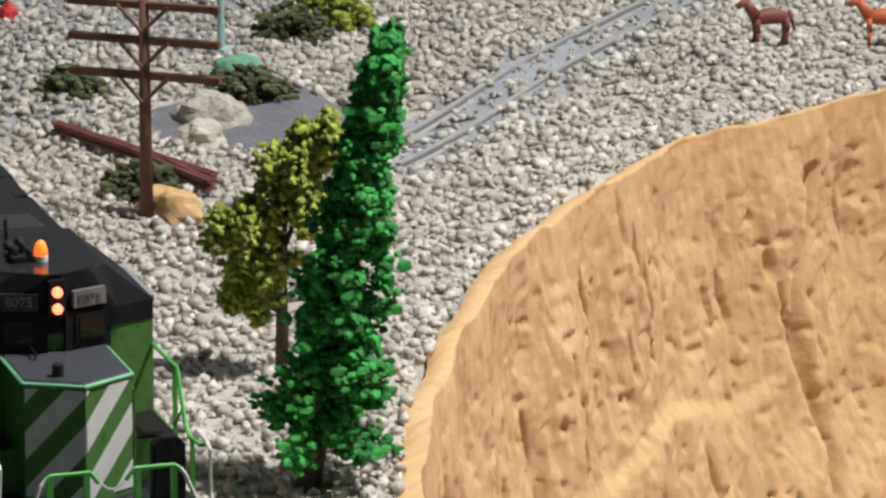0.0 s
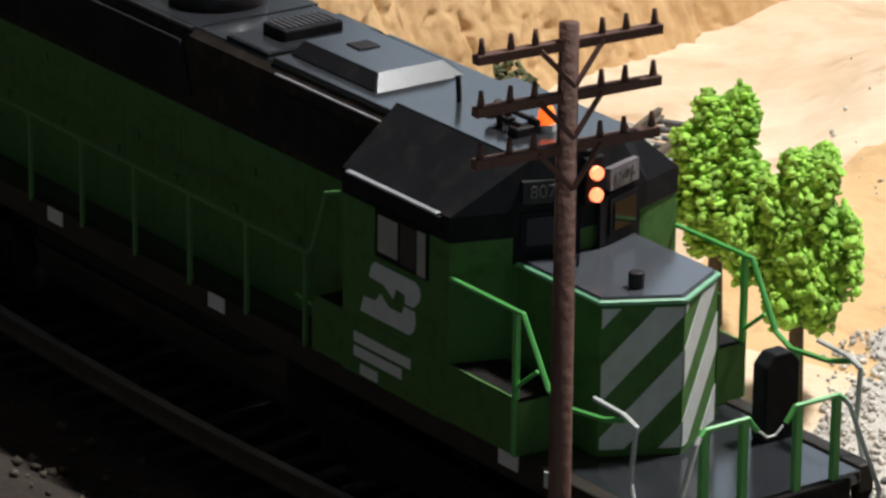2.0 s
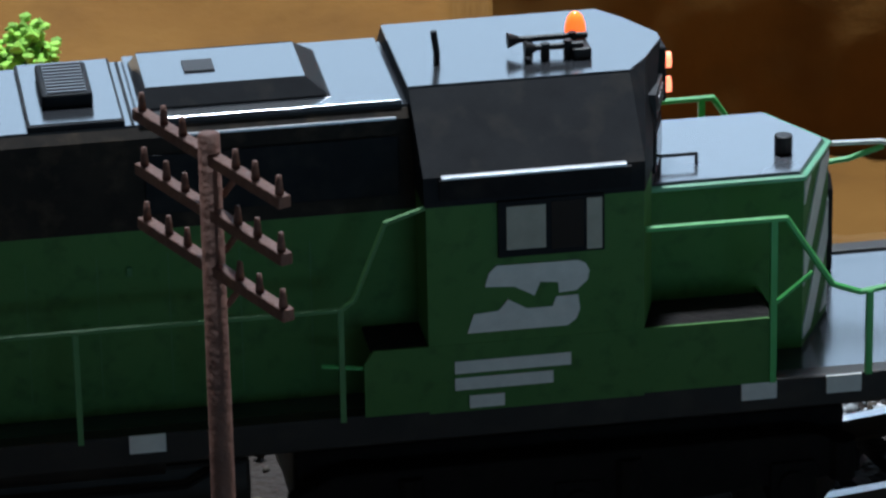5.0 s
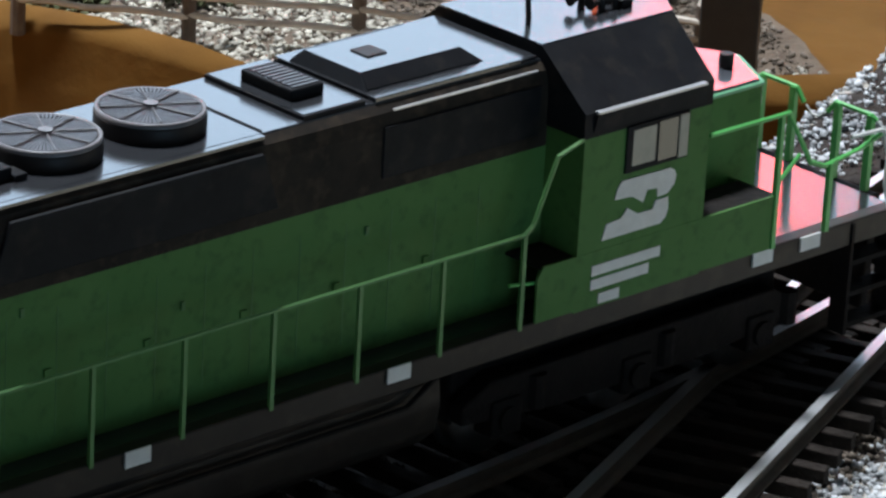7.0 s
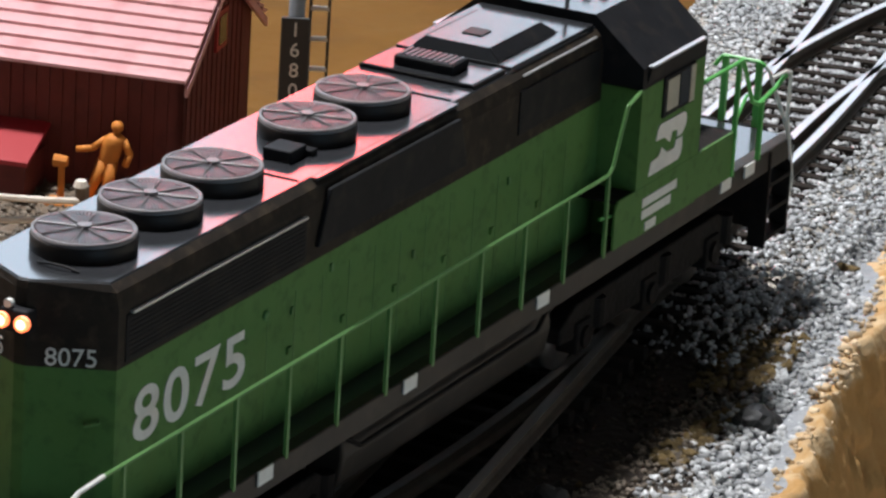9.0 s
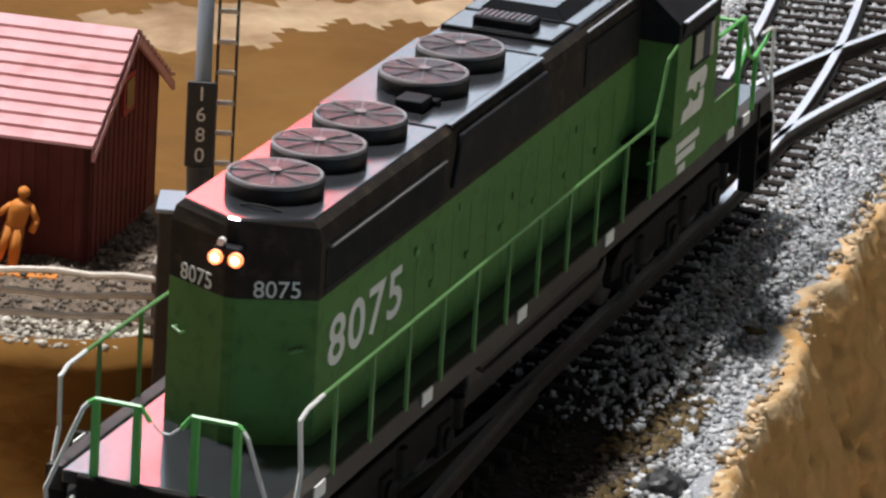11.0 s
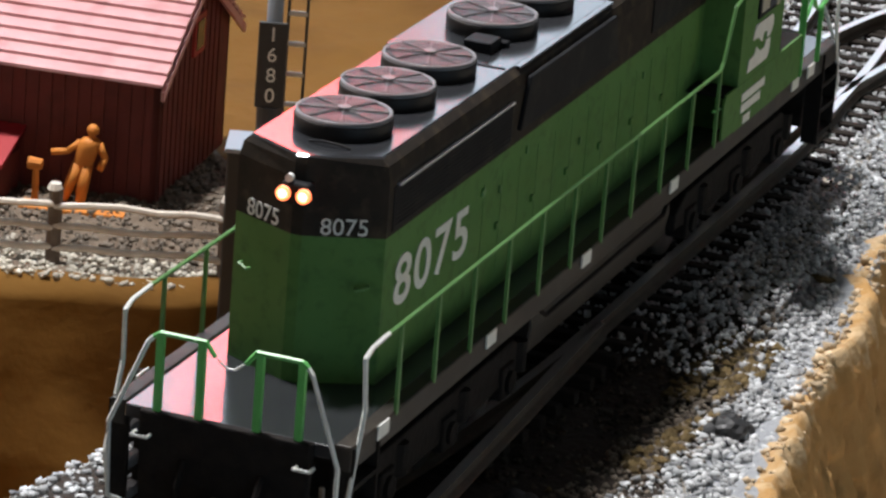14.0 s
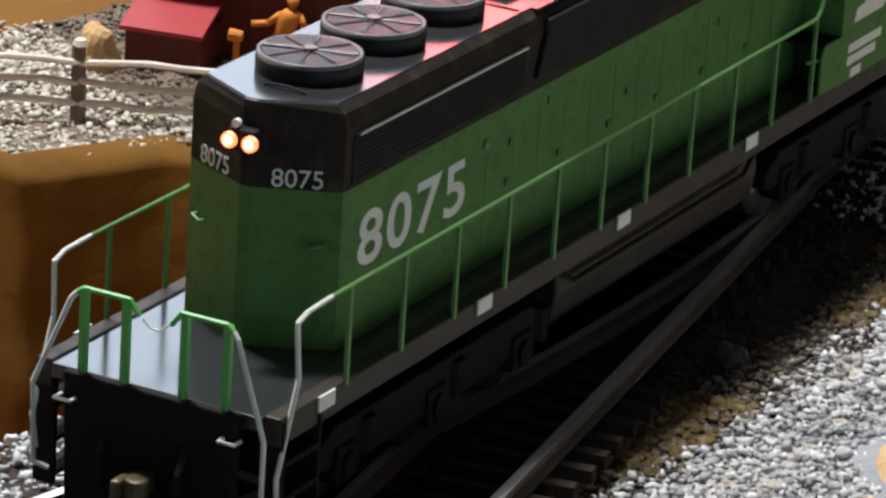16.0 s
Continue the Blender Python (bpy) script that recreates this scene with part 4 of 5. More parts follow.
for lx, ly, lz in ((140, 560, 1392),):
    lampthing = thing("ceiling_lamp", "white ceiling lamp hanging over the layout room", "lamp", "ceiling lamps")
    part("shade", cyl((lx, ly, lz), (lx, ly, lz + 40), 120, 60, n=32), WHITEROOF, lampthing)
    part("rod", cyl((lx, ly, lz + 40), (lx, ly, 1600), 8, n=12), DARKGREY, lampthing)


# ---- terrain ----
def terrain():
    step = 4.0
    xs, ys = np.arange(-1060, 760, step), np.arange(-330, 1240, step)
    gx, gy = np.meshgrid(xs, ys)
    z = ground_z(gx, gy, 13.0).reshape(gx.shape)
    rng = np.random.default_rng(3)
    z = z + rng.normal(0, 0.35, z.shape)
    d = beside(gx, gy).reshape(gx.shape)
    vs = np.stack([gx, gy, z], -1).reshape(-1, 3)
    ny, nx = gx.shape
    i = np.arange(ny * nx).reshape(ny, nx)
    faces = np.stack([i[:-1, :-1], i[:-1, 1:], i[1:, 1:], i[1:, :-1]], -1).reshape(-1, 4)
    cx, cy, cd = gx[:-1, :-1] + 2, gy[:-1, :-1] + 2, d[:-1, :-1]
    cz = z[:-1, :-1]
    # 0 gravel, 1 tan, 2 brown, 3 streaked, 4 brown earth with shade put in, 5 pale sand
    m = np.full(cx.shape, 3)
    m[(cx < rim_x(cy)) & (cd < -40)] = 0
    canyon = (cx >= rim_x(cy)) & (cx < outcrop_x(cy)) & (cd < -50)
    m[canyon] = 0
    wavy = 18 * np.sin(cy * 0.02) + 8 * np.sin(cy * 0.07)
    m[canyon & ((cx > -420 - (cy - 430) * 0.12) | (cy > 622)) & (cx < -335 + wavy * 0.5)] = 5
    m[canyon & (cx > -378 + wavy * .4) & (cx < -330 + wavy * .5) & (cy > 480)] = 1
    yard = (cx > 150) & (cy > bank_y(cx))
    m[yard] = 9
    m[yard & ((cx > 466) | (cy > 500 + 0.25 * (cx - 400)))] = 2
    ridge = 600 + 0.22 * (cx - 520) + 7 * np.sin(cx * 0.09) + 4 * np.sin(cx * 0.31)
    m[yard & (cx > 440) & (cy > ridge) & (cy < ridge + 30 + 10 * np.sin(cx * 0.05))] = 3
    m[(cx > 140) & ~yard & (cd < -40)] = 2
    m[(cx > -245) & (cx <= 330) & (cd < -40) & ~yard & (np.sin(cx * 0.05 + cy * .02) > 0.75)] = 2
    up_d = np.min(np.hypot(cx[..., None] - UPPER_XY[None, None, ::12, 0], cy[..., None] - UPPER_XY[None, None, ::12, 1]), -1)
    m[(m == 0) & (cx < -520) & (up_d < 17)] = 6
    m[(cx < -695 + 20 * np.sin(cy * 0.05)) & (cd < -40)] = 6
    m[(((cx + 640) / 34) ** 2 + ((cy - 566) / 34) ** 2 < 1 + 0.3 * np.sin(cx * 0.2)) & (cd < -40)] = 7
    m[(cx > -150) & (cx < 330) & (cy > 535) & ~yard] = 2
    m[np.abs(cd) <= 50] = 0
    # brown earth under and beside the track, its shadow put into the colour
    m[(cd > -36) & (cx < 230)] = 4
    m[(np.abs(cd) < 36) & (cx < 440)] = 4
    m[(cd > shelf_width(cx) - 4) & (cx >= 230)] = 8
    m[(cd > 55) & (cz < -20)] = 8
    me = raw_mesh("ground", vs.tolist(), faces.tolist(), [GRAVEL, TAN, BROWN, STREAK, SHADEDEARTH, PALETAN, GREYBED, ASPHALT, EDGETAN, YARD], m.ravel().tolist())
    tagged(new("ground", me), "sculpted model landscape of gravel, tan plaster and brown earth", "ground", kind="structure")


terrain()


def cliff_wall():
    """Tall tan plaster cliff from the gravel terrace down to the canyon floor, carved with cuts, pits and ledges."""
    ys = np.arange(215, 900, 0.9)
    rows_n, high = 140, 138.0
    vv = np.linspace(0, 1, rows_n + 1)
    relief = np.zeros((len(ys), rows_n + 1))
    for i, y in enumerate(ys):
        for k, v in enumerate(vv):
            z = v * high
            a = noise.noise(Vector((y * 0.03, z * 0.012, 1.7))) * 8
            b = abs(noise.noise(Vector((y * 0.09, z * 0.028, 5.2)))) * 3.4
            c = noise.noise(Vector((y * 0.34, z * 0.10, 9))) * 1.1
            d = noise.noise(Vector((y * 0.9, z * 0.45, 3))) * 0.6
            e = noise.noise(Vector((y * 0.22, z * 0.22, 14)))
            relief[i, k] = a - b + c + d - (0.9 * min(1.0, (e - 0.3) * 9) if e > 0.3 else 0.0)
    relief += 3.2 * np.exp(-((ys[:, None] - 565) / 55) ** 2) * smooth(0.50, 0.535, vv[None, :] + 0.03 * np.sin(ys[:, None] * 0.08))
    relief -= 6.0 * np.exp(-((ys[:, None] - 640 - 4 * np.sin(vv[None, :] * 11)) / 2.6) ** 2) * (vv[None, :] > 0.12)
    rng = np.random.default_rng(11)
    for _ in range(440):
        hy, hv = rng.uniform(215, 900), rng.uniform(0.03, 0.98)
        hw, hh, dp = 0.45 + 1.1 * rng.random() ** 2, 0.8 + 4.5 * rng.random() ** 2.4, rng.uniform(0.8, 3.6)
        if rng.random() < 0.17:
            hw, hh, dp = rng.uniform(0.55, 1.0), rng.uniform(6, 26), rng.uniform(3.0, 6.5)
        i0, i1 = np.searchsorted(ys, (hy - 3 * hw, hy + 3 * hw))
        k0, k1 = np.searchsorted(vv, (hv - 2.5 * hh / high, hv + 2.5 * hh / high))
        if i1 > i0 and k1 > k0:
            slant = 0.25 * (vv[None, k0:k1] - hv) * high
            relief[i0:i1, k0:k1] -= dp * np.exp(-((ys[i0:i1, None] - hy - slant) / hw) ** 2 - ((vv[None, k0:k1] - hv) * high / hh) ** 2)
    rx = rim_x(ys)[:, None]
    out = 2.0 + 10 * vv + 9 * vv ** 2
    X = rx + out[None, :] + relief * np.minimum(1, vv * 4 + 0.2)[None, :]
    X[:, 0] = rim_x(ys) - 5 + relief[:, 0] * 0.3
    Z = -26.0 - vv[None, :] * high + 0 * X
    wob = np.array([1.8 * noise.noise(Vector((y * 0.06, 3, 1))) for y in ys])
    Z[:, 1:3] += wob[:, None]
    Z[:, 0] = -30.5
    vs = np.stack([X, np.repeat(ys[:, None], rows_n + 1, 1), Z], -1).reshape(-1, 3)
    i = np.arange(len(vs)).reshape(len(ys), rows_n + 1)
    fs = np.stack([i[:-1, :-1], i[1:, :-1], i[1:, 1:], i[:-1, 1:]], -1).reshape(-1, 4)
    tagged(new("cliff", raw_mesh("cliff", vs.tolist(), fs.tolist(), [TAN])), "tall tan plaster cliff with carved vertical cuts and pits", "cliff", kind="structure")


cliff_wall()


def face_wall(name, line, z0, z1, mats, label, amp=6.0, lean=14.0, seed=0.0, rn=60, fine=0.0):
    """A rough plaster face along a plan line, leaning out towards its foot."""
    vs, fs, idx = [], [], []
    for i, (x, y, nx, ny) in enumerate(line):
        for k in range(rn + 1):
            v = k / rn
            w = noise.noise(Vector((i * 0.05, v * 2.2, seed))) * amp + noise.noise(Vector((i * 0.2, v * 7, seed + 4))) * amp * 0.35 + (noise.noise(Vector((i * 0.55, v * 30, seed + 9))) - 1.2 * max(0, noise.noise(Vector((i * 0.3, v * 18, seed + 20))) - 0.25) * 4) * fine
            o = lean * v + w * min(1, 3 * v + 0.15) + (-7 if k == 0 else 0)
            vs.append((x + nx * o, y + ny * o, z0 + (z1 - z0) * v + (0.8 * math.sin(i * 0.4) + 1.5 * noise.noise(Vector((i * .13, 0, seed))) if k == 1 else 0)))
    n = rn + 1
    for i in range(len(line) - 1):
        for k in range(rn):
            fs.append((i * n + k, i * n + k + 1, (i + 1) * n + k + 1, (i + 1) * n + k))
            idx.append(len(mats) - 1 if k < 2.5 + 1.5 * math.sin(i * 0.21) + 2 * noise.noise(Vector((i * 0.15, 1, seed))) else 0)
    tagged(new(name, raw_mesh(name, vs, fs, mats, idx)), label, "bank", kind="structure")


face_wall("terrace_bank", [(x, float(bank_y(x)), 0.0, -1.0) for x in np.arange(150, 700, 2.0)], -78.5, -215, [BROWN], "smooth brown earth bank below the farmyard", 5.0, 16.0, 2.0)


def shelf_edge():
    """Ragged plaster edge of the track shelf: a lumpy cream lip, then a pitted tan face leaning out."""
    line, k0 = [], [k for k, q in enumerate(MAIN) if 230 < q[0] < 650]
    for k in np.arange(k0[0], k0[-1], 0.5):
        i = int(k)
        f = k - i
        x, y, th = (MAIN[i][c] * (1 - f) + MAIN[i + 1][c] * f for c in range(3))
        d = 40.0
        for _ in range(12):
            d = float(shelf_width(x + d * math.sin(th)))
        d += 5.0 * noise.noise(Vector((k * 0.06, 2, 0))) + 3.2 * noise.noise(Vector((k * 0.2, 7, 0))) + 1.4 * noise.noise(Vector((k * 0.6, 3, 5)))
        line.append((x, y, d, math.sin(th), -math.cos(th)))
    rnd = random.Random(17)
    pits = [(rnd.uniform(0, len(line)), rnd.uniform(4, 110), 1.1 + 4.5 * rnd.random() ** 3, rnd.uniform(1.2, 4.2)) for _ in range(380)]
    steps = [-22, -16, -12, -9, -6, -4, -2.5, -1.2, 0] + list(np.arange(0.8, 125, 0.9))
    n = len(steps)
    deep = np.zeros((len(line), n))
    for pi, ps, pr, pd in pits:
        i0, i1 = max(0, int(pi - 3 * pr)), min(len(line), int(pi + 3 * pr))
        r2 = (np.arange(i0, i1)[:, None] - pi) ** 2 + (np.array(steps)[None, :] - ps) ** 2
        deep[i0:i1] -= pd * np.exp(-(r2 / pr ** 2) ** 1.6)
    vs, fs = [], []
    for i, (x, y, d, nx, ny) in enumerate(line):
        for k, s in enumerate(steps):
            q = Vector((i * 0.11, s * 0.11, 4.0))
            lump = noise.noise(q * 0.4) * 1.6 + noise.noise(q) * 0.9 + noise.noise(q * 2.3) * 0.7 + noise.noise(q * 4.3) * 0.5 + noise.noise(q * 8.1) * 0.3
            if s <= 0:
                o, z = d + s, -7.9 + (1.9 + 0.7 * lump) * max(0.0, 1 + s / 7.0) + 0.2 * lump
            else:
                grow = min(1.0, 0.25 + s / 12.0)
                z = -6.0 + 0.7 * lump * max(0.0, 1 - s / 10.0) - s * 0.93
                o = d + 0.24 * s + 1.2 * (1 - math.exp(-s / 3.0)) + grow * (lump + float(deep[i, k]))
            vs.append((x + nx * o, y + ny * o, z))
    for i in range(len(line) - 1):
        for k in range(n - 1):
            fs.append((i * n + k, i * n + k + 1, (i + 1) * n + k + 1, (i + 1) * n + k))
    me = raw_mesh("shelf_edge", vs, fs, [EDGETAN, GREYBED], [1 if steps[k + 1] <= -2.0 else 0 for _ in range(len(line) - 1) for k in range(n - 1)])
    rock = me.attributes.new("rock", "FLOAT", "POINT")
    rock.data.foreach_set("value", [0.47 if s < 1.5 else 0.47 - 0.05 * (s - 1.5) if s < 6 else 0.24 for _ in line for s in steps])
    tagged(new("shelf_edge", me), "ragged tan plaster edge of the track shelf with pits", "bank", kind="structure")


shelf_edge()


# ---- loose stone ----
def stone_shapes():
    shapes = []
    for k in range(14):
        bm = bmesh.new()
        bmesh.ops.create_cube(bm, size=1.25)
        rnd = random.Random(40 + k)
        for v in bm.verts:
            v.co = Vector([c * rnd.uniform(0.45, 1.3) for c in v.co])
        bmesh.ops.triangulate(bm, faces=bm.faces)
        bm.verts.ensure_lookup_table()
        shapes.append((np.array([tuple(v.co) for v in bm.verts]), np.array([[v.index for v in f.verts] for f in bm.faces])))
        bm.free()
    return shapes


SHAPES = stone_shapes()


def scatter(name, pts, sizes, mat, label, seed, sink=0.25, lift=0.0):
    rng = np.random.default_rng(seed)
    pts, sizes = np.asarray(pts, float), np.asarray(sizes, float)
    n = len(pts)
    z = ground_z(pts[:, 0], pts[:, 1]) + lift
    nv, nf = len(SHAPES[0][0]), len(SHAPES[0][1])
    V = np.empty((n, nv, 3))
    F = np.empty((n, nf, 3), int)
    kind = rng.integers(0, len(SHAPES), n)
    ang = rng.uniform(0, 6.283, n)
    tip = rng.uniform(-0.7, 0.7, n)
    st = rng.uniform(0.65, 1.35, (n, 3)) * np.array([1, 1, 0.75])
    for k, (sv, sf) in enumerate(SHAPES):
        q = np.where(kind == k)[0]
        v = sv[None] * st[q][:, None, :] * (sizes[q] / 2)[:, None, None]
        c, s = np.cos(tip[q])[:, None], np.sin(tip[q])[:, None]
        v = np.stack([v[..., 0] * c - v[..., 2] * s, v[..., 1], v[..., 0] * s + v[..., 2] * c], -1)
        c, s = np.cos(ang[q])[:, None], np.sin(ang[q])[:, None]
        V[q, :, 0] = v[..., 0] * c - v[..., 1] * s + pts[q, 0:1]
        V[q, :, 1] = v[..., 0] * s + v[..., 1] * c + pts[q, 1:2]
        V[q, :, 2] = v[..., 2] + (z[q] + sizes[q] * sink)[:, None]
        F[q] = sf[None] + (q * nv)[:, None, None]
    me = bpy.data.meshes.new(name)
    me.vertices.add(n * nv)
    me.vertices.foreach_set("co", (V * MM).ravel())
    me.loops.add(n * nf * 3)
    me.loops.foreach_set("vertex_index", F.ravel())
    me.polygons.add(n * nf)
    me.polygons.foreach_set("loop_start", np.arange(0, n * nf * 3, 3))
    me.polygons.foreach_set("loop_total", np.full(n * nf, 3))
    me.update(calc_edges=True)
    me.materials.append(mat)
    return tagged(new(name, me), label, "gravel", kind="stuff")


RNG = np.random.default_rng(21)


def sample(x0, x1, y0, y1, n, keep):
    p = np.stack([RNG.uniform(x0, x1, n), RNG.uniform(y0, y1, n)], 1)
    return p[keep(p[:, 0], p[:, 1])]


def sizes(n, lo, hi, power=2.2):
    return lo + (hi - lo) * RNG.random(n) ** power


def off_upper(x, y, far):
    """True where a place lies clear of the terrace track."""
    return np.min(np.hypot(x[:, None] - UPPER_XY[None, ::6, 0], y[:, None] - UPPER_XY[None, ::6, 1]), 1) > far


p = sample(-900, -395, 225, 900, 105000, lambda x, y: (x < rim_x(y) - 1.5) & (beside(x, y) < -34))
p = p[(off_upper(p[:, 0], p[:, 1], 9.5) | (RNG.random(len(p)) < 0.3)) & ((((p[:, 0] + 640) / 30) ** 2 + ((p[:, 1] - 566) / 30) ** 2) > 1)]
scatter("terrace_gravel", p, sizes(len(p), 0.8, 4.6, 3.4), STONE, "loose grey talus stones on the upper terrace", 1)
p = sample(-525, -245, 380, 830, 42000, lambda x, y: (x > rim_x(y) + 14) & (((x < -420 - (y - 430) * 0.12) & (y < 628)) | ((x > -337 + 6 * np.sin(y * 0.06)) & (x < outcrop_x(y) + 2))) & (beside(x, y) < -62))
scatter("canyon_gravel", p, sizes(len(p), 0.8, 2.6), STONE, "grey gravel on the canyon floor", 3)
p = sample(-430, -330, 400, 800, 700, lambda x, y: beside(x, y) < -62)
p = p[:140]
scatter("sand_rubble", p, sizes(len(p), 0.8, 2.8), PALESTONE, "scattered stones on pale sand", 4)
def along(x0, x1, d0, d1, n):
    """Random places beside the main line, between two offsets."""
    k = np.where((MAIN_XY[:, 0] > x0) & (MAIN_XY[:, 0] < x1))[0]
    q = RNG.choice(k, n)
    d = RNG.uniform(d0, d1, n)
    sl = RNG.uniform(-1, 1, n)
    return np.stack([MAIN_XY[q, 0] + d * np.sin(MAIN_TH[q]) + sl * np.cos(MAIN_TH[q]), MAIN_XY[q, 1] - d * np.cos(MAIN_TH[q]) + sl * np.sin(MAIN_TH[q])], 1)


p = along(225, 660, 24, 80, 56000)
p = p[beside(p[:, 0], p[:, 1]) < shelf_width(p[:, 0]) - 1.5]
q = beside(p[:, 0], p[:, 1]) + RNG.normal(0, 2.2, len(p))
# inner belt gets brown stones, darkened where the loco's shadow lies
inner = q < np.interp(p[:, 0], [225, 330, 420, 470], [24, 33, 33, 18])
scatter("brown_cinders", p[inner], sizes(int(inner.sum()), 0.7, 1.8), SHADEDSTONE, "brown grey cinders beside the rail, darkened for the loco's shadow", 25)
p = p[~inner]
scatter("shelf_ballast", p, sizes(len(p), 0.7, 2.1), BALLAST, "pale grey ballast along the track shelf", 5)
p = along(235, 650, 24, 84, 15000)
lip = beside(p[:, 0], p[:, 1]) - shelf_width(p[:, 0])
p = p[(np.abs(lip + 1.0) < 1.2 + 1.8 * RNG.random(len(p)) ** 2)]
scatter("lip_crust", p, sizes(len(p), 0.6, 2.4, 2.0), LIPSTONE, "cream and tan plaster crumbs along the shelf lip", 26, 0.25, 1.0)
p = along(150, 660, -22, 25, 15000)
scatter("track_ballast", p, sizes(len(p), 0.7, 1.6), SHADEDCINDER, "brown cinder ballast between the ties, darkened for shade", 6, 0.1)
p = along(395, 660, -30, 28, 26000)
p = p[p[:, 0] > 400 + 60 * RNG.random(len(p)) ** 1.5]
scatter("clean_ballast", p, sizes(len(p), 0.7, 1.7), BALLAST, "pale ballast between the ties beyond the switch", 16, 0.1, 3.1)
p = along(150, 660, -42, -20, 8000)
scatter("far_ballast", p, sizes(len(p), 0.8, 2.2), BALLAST, "pale grey ballast behind the track", 7)
fence_y = lambda x: 413 - 0.466 * (x - 405)
p = sample(250, 480, 370, 560, 34000, lambda x, y: (y > bank_y(x) - 1) & (y < fence_y(x) + 7 + 9 * RNG.random(len(x)) ** 2 + np.where(x < 385, 60, 0)) & (x < 466))
# brown clods behind the fence, coloured dark for the yard's shade
q = sample(330, 480, 385, 560, 16000, lambda x, y: (y > fence_y(x) + 5) & (y < 500 + 0.25 * (x - 400)) & (x < 466))
scatter("farmyard_soil_clods", q, sizes(len(q), 0.7, 2.0), SHADEDSTONE, "brown soil clods behind the fence, darkened for the shade there", 28)
scatter("farmyard_gravel", p, sizes(len(p), 0.8, 2.6), PALESTONE, "cream coloured stones of the farmyard terrace", 8)
p = sample(-620, 230, -120, 330, 16000, lambda x, y: (np.abs(beside(x, y)) < 40))
scatter("shelf_cinders", p, sizes(len(p), 1.0, 2.2), SHADEDCINDER, "brown cinders along the track shelf, darkened for shade", 9)


def weeds():
    p = along(300, 440, 23, 33, 1500)
    p = p[np.sin(p[:, 0] * 0.11) + np.cos(p[:, 1] * 0.16) > 0.1]
    z = ground_z(p[:, 0], p[:, 1])
    ob = foliage("dry_weeds", [(x, y, q + 0.5) for (x, y), q in zip(p, z)], 0.75, WEED, None, "", 77)
    tagged(ob, "low dry brown weeds beside the ballast", "weeds", kind="stuff")


# ---- tracks ----
def on_ground(line, lift):
    if lift is None:
        return [(x, y, 0.0, th) for x, y, th in line]
    z = ground_z([q[0] for q in line], [q[1] for q in line])
    zz = np.convolve(np.pad(z, 20, mode="edge"), np.ones(41) / 41, "valid")
    return [(x, y, float(a) + lift, th) for (x, y, th), a in zip(line, zz)]


def tie_row(track, line, mat, spacing, half=15.0, width=2.15, skip=None):
    me = from_bm("tie", box(-width / 2, width / 2, -half, half, -4.6, -2.6, 0.18), mat)
    step = max(1, round(spacing / 2.0))
    for k in range(0, len(line), step):
        x, y, z, th = line[k]
        if skip and skip(x, y):
            continue
        ob = new("tie", me)
        ob.parent = track
        ob.matrix_local = pose(x * MM + random.uniform(-.0003, .0003), y * MM, z * MM, 0, 0, math.degrees(th) + random.uniform(-1.6, 1.6))


for name, line, mat, lift, half, label in (
        ("main_track", MAIN, TIE, None, 14.5, "dark wooden ties of the main track"),
        ("siding_track", SIDING, TIE, None, 14.5, "dark wooden ties of the joining track"),
        ("branch_track", BRANCH, TIE, None, 14.5, "dark wooden ties of the diverging track"),
        ("canyon_track", CANYON, TIEGREY, 4.2, 9.8, "grey ties of the canyon track"),
        ("gravel_track", CANYON2, TIEGREY, 4.2, 10.5, "grey ties of the track below the brown bank"),
        ("terrace_track", UPPER, ASPHALT, 1.9, 8.5, "half buried grey ties on the terrace")):
    line3 = on_ground(line, lift)
    track = thing(name, label, "track", kind="structure")
    tie_row(track, line3, mat, 6.0, half, skip=(lambda x, y: x < -420) if name == "main_track" else (lambda x, y: abs(float(beside([x], [y])[0])) < 11) if lift is None else None)
    centre_rails(name.replace("track", "rail"), line3, PALERAIL if name == "terrace_track" else RAIL, "steel rail of model track", 8.6 if lift is None else 6.4, lift is None)


# ---- poles ----
def utility_pole(x, y, base, height, turn, label, arms=3, span=22.0, insulators=True, r=2.2, gap=8.6, thick=1.0):
    t = thing("utility_pole", label, "pole")
    part("shaft", cyl((0, 0, -3), (0, 0, height), r * 1.15, r * 0.8, n=12), WOOD, t, "", True)
    for k in range(arms):
        z = height - gap * 0.4 - k * gap
        part("crossarm", box(-thick, thick, -span, span, z - thick * .9, z + thick * .9, thick * .2), WOOD, t)
        for s in (-1, 1):
            part("arm_brace", wire([(r, 0, z - gap * .75), (thick, s * span * .34, z)], thick * .5), WOOD, t)
            if insulators:
                for f in (0.36, 0.62, 0.93):
                    part("insulator", cyl((0, s * span * f, z + thick * .8), (0, s * span * f, z + thick * 3.6), thick * .7, thick * .4, n=8), WOOD, t, "", True)
    t.matrix_world = pose(x * MM, y * MM, base * MM, 0, 0, turn)
    return t


# ---- plants ----
def clump_shape(seed):
    bm = bmesh.new()
    bmesh.ops.create_icosphere(bm, subdivisions=1, radius=1)
    rnd = random.Random(seed)
    for v in bm.verts:
        v.co *= rnd.uniform(0.55, 1.35)
    out = np.array([tuple(v.co) for v in bm.verts]), np.array([[v.index for v in f.verts] for f in bm.faces])
    bm.free()
    return out


